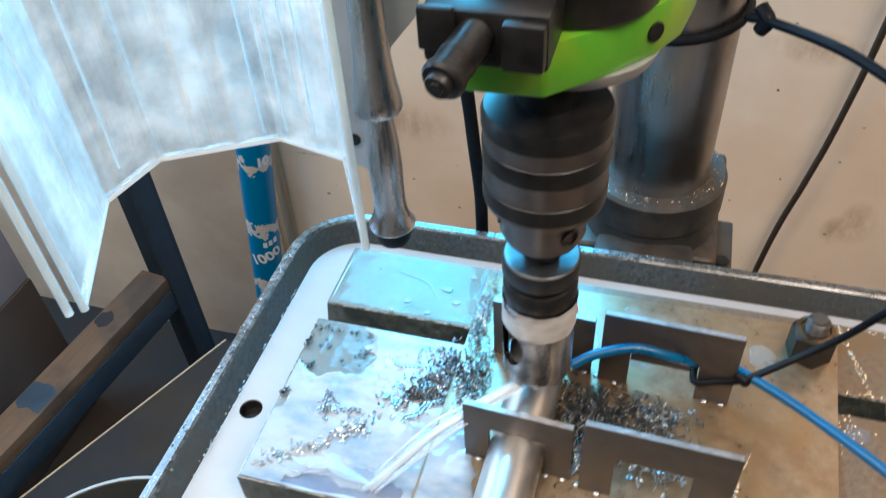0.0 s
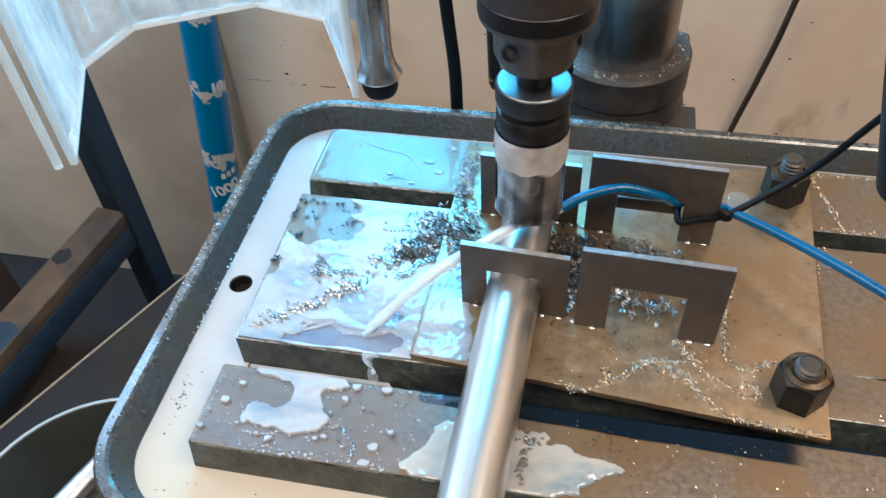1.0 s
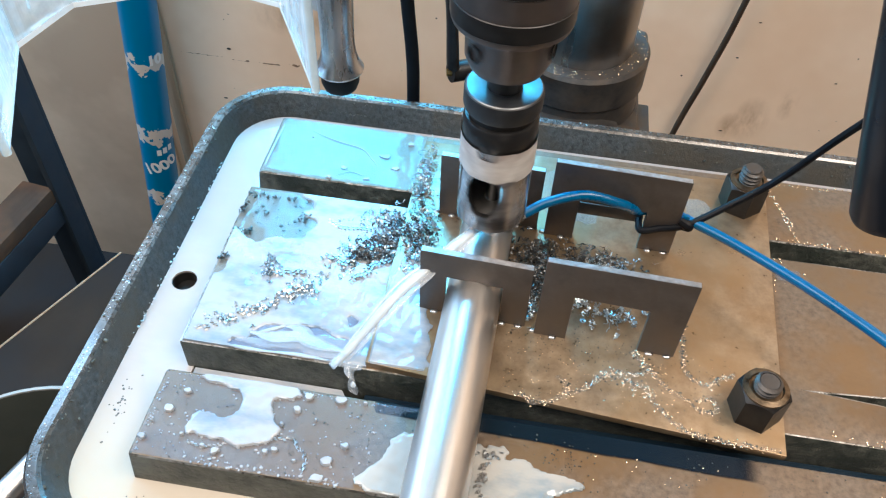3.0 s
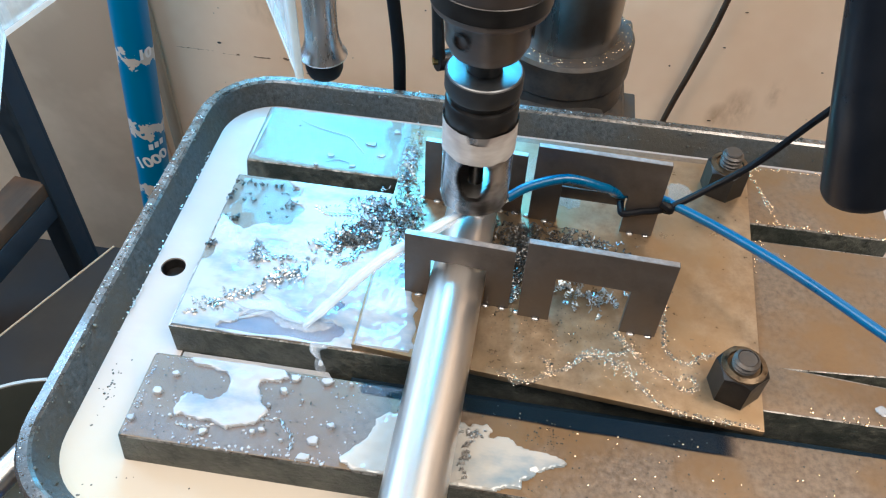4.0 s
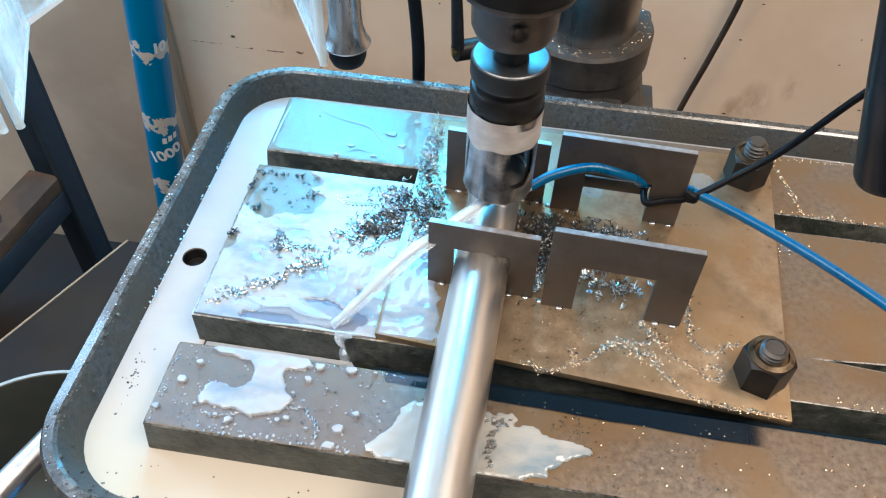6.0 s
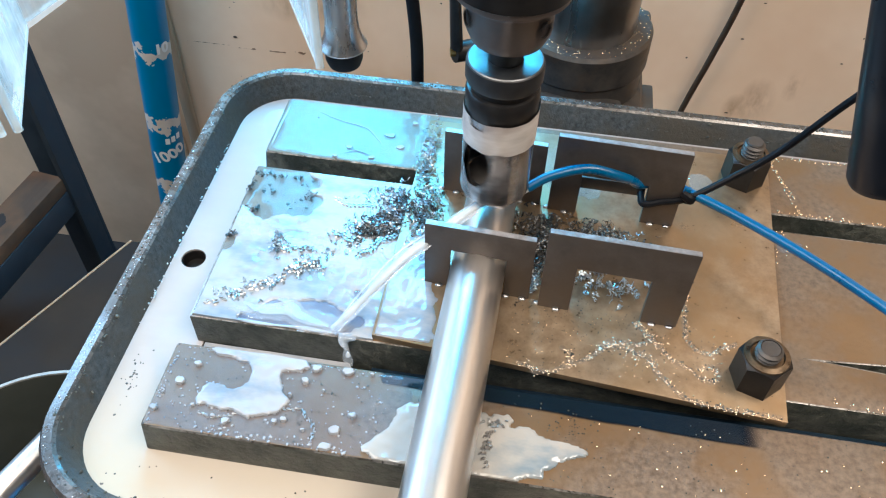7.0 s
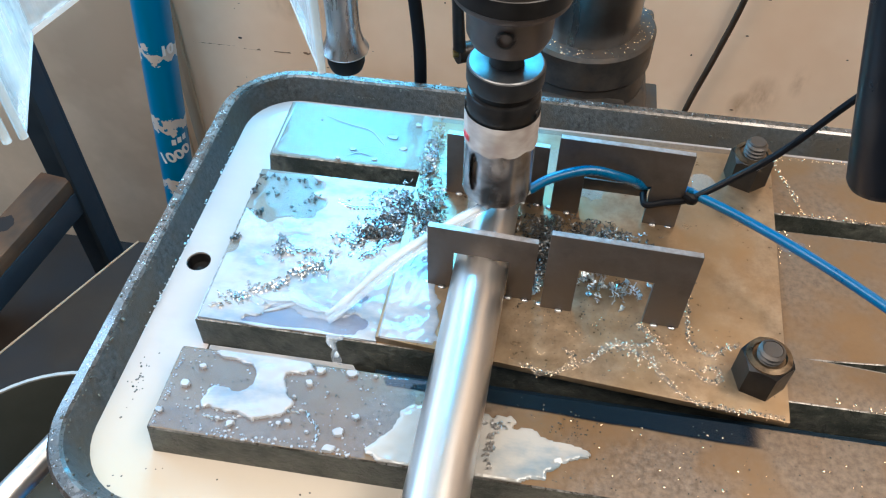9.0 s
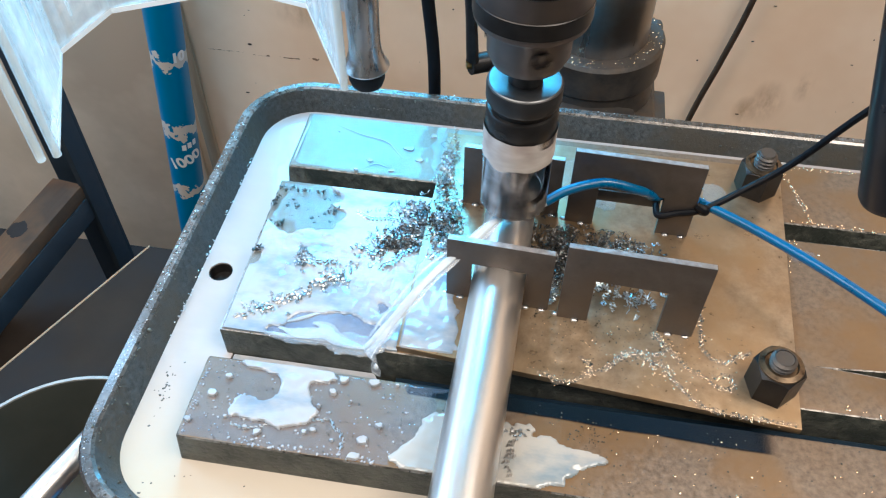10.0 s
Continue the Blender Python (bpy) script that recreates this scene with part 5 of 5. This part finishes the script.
def swarf():
    rng = random.Random(21)
    for x, y, z, length, turn, rad in ((0.010, 0.0105, 0.001, 0.012, 25, 0.0011), (0.025, 0.0205, 0.001, 0.019, 33, 0.0014), (0.042, 0.033, 0.001, 0.019, 42, 0.0017), (0.026, 0.050, 0.001, 0.014, 100, 0.0015), (0.038, 0.047, 0.001, 0.016, 12, 0.0013),
                                       (0.060, 0.0845, 0.0011, 0.024, -3, 0.0011), (0.058, 0.058, 0.0011, 0.015, -18, 0.0015), (0.077, 0.056, 0.0012, 0.024, 50, 0.0014), (0.072, 0.070, 0.0012, 0.018, 20, 0.0016),
                                       (0.080, 0.088, 0.0012, 0.016, -30, 0.0016), (0.030, -0.0470, 0.0004, 0.016, 8, 0.0006), (0.0465, -0.0442, 0.0004, 0.016, 6, 0.0006), (0.060, -0.0392, 0.0004, 0.010, 6, 0.0006), (0.0675, -0.0415, 0.0004, 0.007, -50, 0.0006), (0.0712, -0.0480, 0.0004, 0.009, -75, 0.0006), (0.1465, -0.043, 0.0006, 0.022, 82, 0.0013), (0.146, -0.032, 0.0006, 0.012, 0, 0.0013), (0.196, 0.062, 0.0042, 0.02, -25, 0.0015), (0.186, 0.055, 0.0042, 0.016, 30, 0.0013)):
        ob = part("steel_curl", ribbon(length, rad * (1.4 if rad > 0.001 else 1.2), length / 0.0019, 0.0010, rng), M_CURL)
        ob.matrix_basis = pose(x, y, z - 0.0005, 0, 0, turn)
        tagged(ob, "tightly curled serrated steel chip in coolant", "swarf", "steel curls")

    def heap(n, spots, mat, label, height, size):
        bms = []
        for _ in range(n):
            x0, y0, rx, ry, z0 = rng.choice(spots)
            x, y = rng.gauss(x0, rx), rng.gauss(y0, ry)
            c = math.exp(-((x - x0) / rx / 1.6) ** 2 - ((y - y0) / ry / 1.6) ** 2)
            b = ribbon(rng.uniform(0.4, 1.2) * size, rng.uniform(0.0004, 0.0012), rng.uniform(0.6, 2.6), rng.uniform(0.0003, 0.0009), rng)
            b.transform(pose(x, y, z0 + rng.random() * height * c, rng.uniform(-40, 40), rng.uniform(-40, 40), rng.uniform(0, 360)))
            bms.append(b)
        tagged(part("swarf_heap", join(*bms), mat), label, "swarf", kind="stuff")
    heap(460, [(0.080, 0.079, 0.007, 0.008, 0.0008), (0.094, 0.100, 0.004, 0.016, 0.0045), (0.0915, 0.128, 0.0022, 0.012, 0.0045), (0.098, 0.078, 0.005, 0.010, 0.0045), (0.076, 0.092, 0.009, 0.004, 0.0008), (0.070, 0.066, 0.007, 0.004, 0.0008)], M_SWARF, "heap of bright wet steel chips beside the cutter", 0.003, 0.005)
    heap(430, [(0.077, 0.071, 0.008, 0.007, 0.0010), (0.086, 0.084, 0.006, 0.008, 0.0020), (0.098, 0.082, 0.005, 0.010, 0.0048), (0.072, 0.066, 0.004, 0.003, 0.0010)], M_SWARF_DARK, "dark wet chips among the bright ones", 0.003, 0.005)
    heap(170, [(0.044, 0.036, 0.005, 0.004, 0.001), (0.050, 0.043, 0.005, 0.005, 0.001), (0.028, 0.049, 0.003, 0.005, 0.001), (0.030, 0.024, 0.005, 0.0025, 0.001), (0.016, 0.0145, 0.005, 0.002, 0.001), (0.064, 0.057, 0.004, 0.003, 0.001)], M_SWARF, "loose chips lying in the coolant", 0.0010, 0.003)
    heap(1000, [(0.182, 0.074, 0.011, 0.008, 0.0045), (0.157, 0.072, 0.007, 0.010, 0.0045), (0.168, 0.066, 0.008, 0.008, 0.0045), (0.150, 0.058, 0.004, 0.008, 0.0045)], M_SWARF_DARK, "heap of dark oily chips behind the plates", 0.006, 0.006)
    heap(200, [(0.190, 0.075, 0.009, 0.006, 0.0045), (0.188, 0.058, 0.009, 0.006, 0.0045), (0.1572, 0.044, 0.0008, 0.004, 0.0043), (0.192, 0.047, 0.008, 0.004, 0.0045)], M_SWARF, "bright chips seen through the notch", 0.003, 0.004)
    heap(60, [(0.036, 0.087, 0.0018, 0.0026, 0.0010), (0.009, 0.0975, 0.0050, 0.0010, 0.0010), (0.0025, 0.086, 0.0008, 0.0040, 0.0010), (0.0065, 0.0715, 0.0022, 0.0012, 0.0010), (0.024, 0.0980, 0.0050, 0.0008, 0.0010), (0.0030, 0.052, 0.0010, 0.0012, 0.0010)], M_SWARF_DARK, "dark chips caught along the brim of the puddle", 0.0010, 0.0026)
    bm = bmesh.new()
    droplets(bm, [(rng.uniform(0.008, 0.035), rng.uniform(0.074, 0.098), abs(rng.gauss(0, 0.0004)) + 0.0002) for _ in range(40)], rng, 0.0007)
    droplets(bm, [(rng.gauss(-0.022, 0.002), rng.gauss(-0.025, 0.008), rng.uniform(0.0002, 0.0006)) for _ in range(26)] + [(rng.uniform(-0.026, 0.2), rng.uniform(-0.078, -0.064), rng.uniform(0.0002, 0.0006)) for _ in range(30)], rng, -0.0195)
    tagged(part("grit", bm, M_SWARF_DARK), "dark grit on the wet corner of the table", "grit", kind="stuff")


swarf()


# ---------------------------------------------------------------- left of the machine
def surroundings():
    r = thing("paper_roll", pose(-0.2785, 0.512, -0.150, 0, 7.0, 0), "blue printed roll leaning against the wall", "roll")
    R = 0.0202
    part("roll", lathe([(0.0, 0.30), (R, 0.30), (R, -0.60), (0.0, -0.60)], 48), M_WRAP, r)

    def letters(text, size, along, around, turn):
        cu = bpy.data.curves.new("print", "FONT")
        cu.offset = 0.0008
        cu.body, cu.size, cu.align_x, cu.align_y = text, size, "CENTER", "CENTER"
        tmp = bpy.data.objects.new("print", cu)
        me = bpy.data.meshes.new_from_object(tmp)
        bpy.data.objects.remove(tmp)
        bm = bmesh.new()
        bm.from_mesh(me)
        bpy.data.meshes.remove(me)
        bmesh.ops.subdivide_edges(bm, edges=bm.edges[:], cuts=1)
        bm.transform(Matrix.Rotation(radians(turn), 4, "Z"))
        for v in bm.verts:
            a = radians(around) + v.co.x / R
            v.co = ((R + 0.0004) * math.cos(a), (R + 0.0004) * math.sin(a), along + v.co.y)
        return bm
    FACE = -62.0
    part("print", letters("1000", 0.0225, -0.234, FACE, 22), M_WHITE, r, "white printed number", 0)
    part("print", letters("10", 0.0175, -0.075, FACE + 28, 0), M_WHITE, r, "white printed number", 0)
    for dx in (2, 22, 42):
        s0 = radians(dx)
        a0 = radians(FACE + dx)
        bm = bmesh.new()
        vs = [bm.verts.new(((R + 0.0004) * math.cos(a0 + s), (R + 0.0004) * math.sin(a0 + s), -0.232 + 0.017 + 0.30 * R * s0 + h)) for s, h in ((-0.13, 0), (0.13, 0), (0.13, 0.009), (-0.13, 0.009))]
        bm.faces.new(vs)
        part("print_bar", bm, M_WHITE, r, "white printed bar", 0)
    f = thing("steel_trestle", pose(0, 0, 0), "dark blue steel trestle beside the wall", "trestle")
    bm = join(box(-0.448, -0.392, 0.445, 0.452, -0.6598, 0.25, 0.001), box(-0.398, -0.391, 0.4150, 0.4448, -0.6598, 0.25, 0.001))
    part("leg", bm, M_BLUE, f, "dark blue angle iron leg")
    rail = box(-0.021, 0.021, -0.75, 0.0, -0.055, -0.0205, 0.002)
    rail.transform(pose(-0.4150, 0.421, -0.366, 0, 0, -8))
    part("rail", rail, M_BLUE, f)
    w = thing("timber", pose(-0.4150, 0.421, -0.366, 0, 0, -8), "stained brown board lying on the blue trestle rail", "board")
    part("board", box(-0.0205, 0.0205, -0.75, 0.0, -0.0202, 0.0, 0.002), M_WOOD, w)
    for x, y, rx, ry, mat, label in ((0.0, -0.205, 0.026, 0.020, M_BLUE, "patch of dark blue paint"), (-0.008, -0.085, 0.012, 0.012, M_FLOOR, "dark oil stain"), (0.004, -0.31, 0.018, 0.030, M_FLOOR, "dark oil stain")):
        spot = blobs([(x, y, rx, ry, 1.2)], 0.5, 0.35, 80, y)
        edge = lambda u, v, spot=spot: min(spot(u, v), 300 * (0.0185 - abs(u)))
        part("patch", pool(-0.021, 0.021, y - 0.05, y + 0.05, 0.0002, edge, 0.0002, 0.002), mat, w, label)
    s = part("shelf", prism([(-0.308, 0.380), (-0.490, -0.02), (-0.490, -0.50), (0.45, -0.50), (0.45, 0.380)], -0.442, -0.42, bevel=0.001), M_FLOOR)
    tagged(s, "dark dirty shelf board below the table", "shelf")
    for x, y in ((-0.44, -0.46), (0.41, -0.46), (0.41, 0.33), (-0.25, 0.33)):
        part("leg", box(x - 0.02, x + 0.02, y - 0.02, y + 0.02, -0.6598, -0.4422, 0.002), M_FLOOR, s, "short wooden leg")
    part("edge_strip", sweep([Vector((-0.3085, 0.3800, -0.4195)), Vector((-0.4905, -0.0200, -0.4195))], 0.0012, 6), M_TRIM, s, "pale worn edge")
    s = part("workbench", box(-1.2, 0.6, -0.9, 0.574, -0.69, -0.66, 0.002), M_FLOOR)
    tagged(s, "dark wooden workbench under the drill", "workbench")
    for x, y in ((-1.15, -0.85), (0.55, -0.85), (-1.15, 0.52), (0.55, 0.52)):
        part("leg", box(x - 0.035, x + 0.035, y - 0.035, y + 0.035, -0.999, -0.6902, 0.002), M_WOOD, s, "square wooden leg")
    b = thing("bucket", pose(-0.205, 0.020, -0.4198), "dark green plastic bucket with a pale rim", "bucket")
    part("shell", lathe([(0.0, 0.002), (0.100, 0.002), (0.110, 0.116), (0.113, 0.116), (0.102, 0.0), (0.0, 0.0)], 56), M_BUCKET, b)
    part("rim", lathe([(0.1100, 0.114), (0.1100, 0.1180), (0.1124, 0.1184), (0.1136, 0.117), (0.1134, 0.114)], 56), surface("pale_rim", (0.30, 0.30, 0.29), (0.42, 0.41, 0.39), 60), b, "pale worn rim")
    p = thing("support_pipe", pose(0, 0, 0), "bright steel pipe below the edge of the table", "pipe")
    part("pipe", sweep([Vector((-0.140, -0.162, -0.100)), Vector((-0.064, 0.050, -0.100))], 0.0075, 20), M_TUBE, p)
    part("strap", sweep(spline([(-0.135, -0.07, -0.105), (-0.112, -0.068, -0.090), (-0.088, -0.066, -0.098), (-0.07, -0.07, -0.108)]), 0.0016, 8), M_RUBBER, p, "thin black strap")
    c = part("rag", pool(-0.03, 0.03, -0.02, 0.02, 0.0, blobs([(0, 0, 0.02, 0.014, 1.2)], 0.4, 0.3, 70, 31.0), 0.008, 0.002), M_HOSE)
    c.matrix_basis = pose(-0.083, -0.068, -0.118)
    tagged(c, "crumpled blue cloth behind the pipe", "cloth")
    s = part("side_board", box(-0.62, -0.60, -0.10, 0.40, -0.6598, -0.395, 0.003), M_PALE)
    tagged(s, "dark brown board standing by the bench", "board")
    s = part("pale_board", box(-0.617, -0.603, -0.10, 0.40, -0.3948, 0.10, 0.003), surface("pale_grey_panel", (0.27, 0.25, 0.29), (0.36, 0.34, 0.38), 10, 0.0, (0.5, 0.7), 0.1, 0.001))
    tagged(s, "pale grey board standing on the brown one", "board")


surroundings()


# ---------------------------------------------------------------- running coolant
def jet():
    j = thing("coolant_jet", pose(0.1255, 0.0560, 0.0385), "milky coolant streaming off the cutter onto the table", "coolant jet")
    end = Vector((0.067 - 0.1255, 0.004 - 0.0560, 0.0010 - 0.0385))
    strands = []
    across = Vector((end.y, -end.x, 0)).normalized()
    for i, (side, r0, r1, k, lift, flat) in enumerate(((0.0, 0.0024, 0.0016, 1.0, 0.0062, 0.7), (0.0012, 0.0018, 0.0022, 0.97, 0.0066, 0.5), (-0.0014, 0.0036, 0.0015, 0.96, 0.0048, 0.20), (0.0012, 0.0034, 0.0020, 1.01, 0.0054, 0.16), (0.0036, 0.0008, 0.0006, 0.92, 0.0070, 0.7))):
        n = across * side
        path = spline([(0.004, 0.006, 0.0), tuple(end * 0.25 + n * 0.4 + Vector((0, 0, 0.72 * lift))), tuple(end * 0.55 * k + n + Vector((0, 0, lift))), tuple(end * 0.85 * k + n * 0.8 + Vector((0, 0, 0.25 * lift))), tuple(Vector((end.x * k, end.y * k, end.z)) + n * 0.6)], 12)
        bm = sweep(path, lambda u, a=r0, b=r1: (a + (b - a) * u) * (1.0 + 0.10 * math.sin(31 * u + 900 * a)), 12, flat)
        strands.append(part("strand" if flat > 0.4 else "veil", bm, M_JET if flat > 0.4 else M_SPLASH, j))
    s = thing("coolant_splash", pose(0.062, 0.0060, 0.0012), "fan of milky coolant spreading where the jet lands", "splash")
    f = blobs([(0.0, 0.0, 0.014, 0.0060, 1.2), (-0.018, 0.004, 0.014, 0.0045, 0.9), (-0.034, 0.0, 0.012, 0.003, 0.8)], 0.45, 0.35, 150, 41.0)
    part("sheet", pool(-0.05, 0.02, -0.006, 0.018, 0.0, f, 0.0010, 0.0008), M_SPLASH, s)
    for i, (a0, length, r) in enumerate(((172, 0.040, 0.0030), (156, 0.026, 0.0034))):
        d0 = Vector((math.cos(radians(a0)), math.sin(radians(a0)), 0))
        side = Vector((-d0.y, d0.x, 0)) * (0.0025 if i % 2 else -0.002)
        path = spline([tuple(Vector((0.004, -0.001, 0.0012))), tuple(d0 * length * 0.4 + side + Vector((0, 0, 0.0011))), tuple(d0 * length * 0.75 - side * 0.4 + Vector((0, 0, 0.0008))), tuple(d0 * length + Vector((0, 0, 0.0003)))], 8)
        part("streak", sweep(path, lambda u, r=r: r * (0.35 + math.sin(math.pi * min(u * 1.1, 1.0)) * (0.9 + 0.1 * math.sin(13 * u + i))), 12, 0.14), M_SPLASH, s)
    d = thing("coolant_drip", pose(0.074, -0.0012, -0.004), "coolant spilling over the edge into the slot", "drip")
    part("curtain", sweep(spline([(0.0, 0.0022, 0.0062), (0.0, -0.0010, 0.0046), (0.0005, -0.0020, -0.003), (0.0, -0.0022, -0.011)]), lambda u: 0.0042 - 0.0016 * u, 10, 0.22), M_SPLASH, d)
    part("droplet", lathe([(0.0, 0.0), (0.0012, 0.0012), (0.0010, 0.0024), (0.0, 0.0048)], 12, centre=(0.002, -0.006)), M_JET, d)
    return j, strands, s, d


JET, STRANDS, SPLASH, DRIP = jet()


# ---------------------------------------------------------------- what moves
def motions():
    # the cutter's window as it faces the bench at these seconds; about four turns every two seconds and a half between
    phases = [(0.0, -45), (0.5, 60), (1.0, 120), (1.5, 10), (2.0, -60), (2.5, -20), (4.0, 0), (4.5, 140), (5.0, 8), (5.5, 75), (7.0, -35), (7.5, 0), (8.0, 110), (8.5, 20), (9.0, 150), (9.5, 60), (10.0, 50)]
    turn, rows = float(phases[0][1]), []
    for (t0, a0), (t1, a1) in zip(phases, phases[1:]):
        n = round((t1 - t0) / 0.1)
        want = 76.0 * n
        total = (a1 - a0) % 360
        total += 360 * round((want - total) / 360)
        while total > 86 * n:
            total -= 360
        for k in range(n):
            rows.append((t0 + k * 0.1, turn + total * k / n))
        turn += total
    rows.append((10.0, turn))
    for ob in (CHUCK, CUTTER):
        walk(ob, [(t, pose(AX, AY, 0, 0, 0, a)) for t, a in rows])
    # the jet swings to and fro
    ends = {0.0: (0.064, 0.010), 1.0: (0.064, 0.013), 2.5: (0.077, 0.003), 4.5: (0.062, 0.012), 5.0: (0.074, 0.000), 5.5: (0.066, 0.008), 7.5: (0.068, 0.001), 9.0: (0.064, 0.012), 10.0: (0.071, -0.002)}
    times = [round(0.1 * k, 1) for k in range(101)]
    base = math.degrees(math.atan2(0.004 - 0.0560, 0.067 - 0.1255))
    def at(t):
        ks = sorted(ends)
        for a, b in zip(ks, ks[1:]):
            if a <= t <= b:
                u = (t - a) / (b - a)
                return tuple(p + (q - p) * u for p, q in zip(ends[a], ends[b]))
        return ends[10.0]
    jrows, srows, drows = [], [], []
    for t in times:
        x, y = at(t)
        w = 1.5 * math.sin(9.0 * t) + 0.8 * math.sin(23.0 * t + 1)
        a = math.degrees(math.atan2(y - 0.0560, x - 0.1255)) - base + w
        jrows.append((t, pose(0.1255, 0.0560, 0.0385, 0, 0, a)))
        srows.append((t, pose(x - 0.004 + 0.0015 * math.sin(7 * t), y + 0.0022, 0.0012, 0, 0, 2.0 * w)))
        drows.append((t, pose(x + 0.006 + 0.002 * math.sin(11 * t), -0.0010, -0.0040, 0, 0, 5 * math.sin(8 * t))))
    walk(JET, jrows)
    walk(SPLASH, srows)
    walk(DRIP, drows)
    for i, s in enumerate(STRANDS):
        walk(s, [(t, pose(0, 0, 0, 0, 0, (1.0 + 0.5 * i) * math.sin((13 + 4 * i) * t + i))) for t in times])


motions()
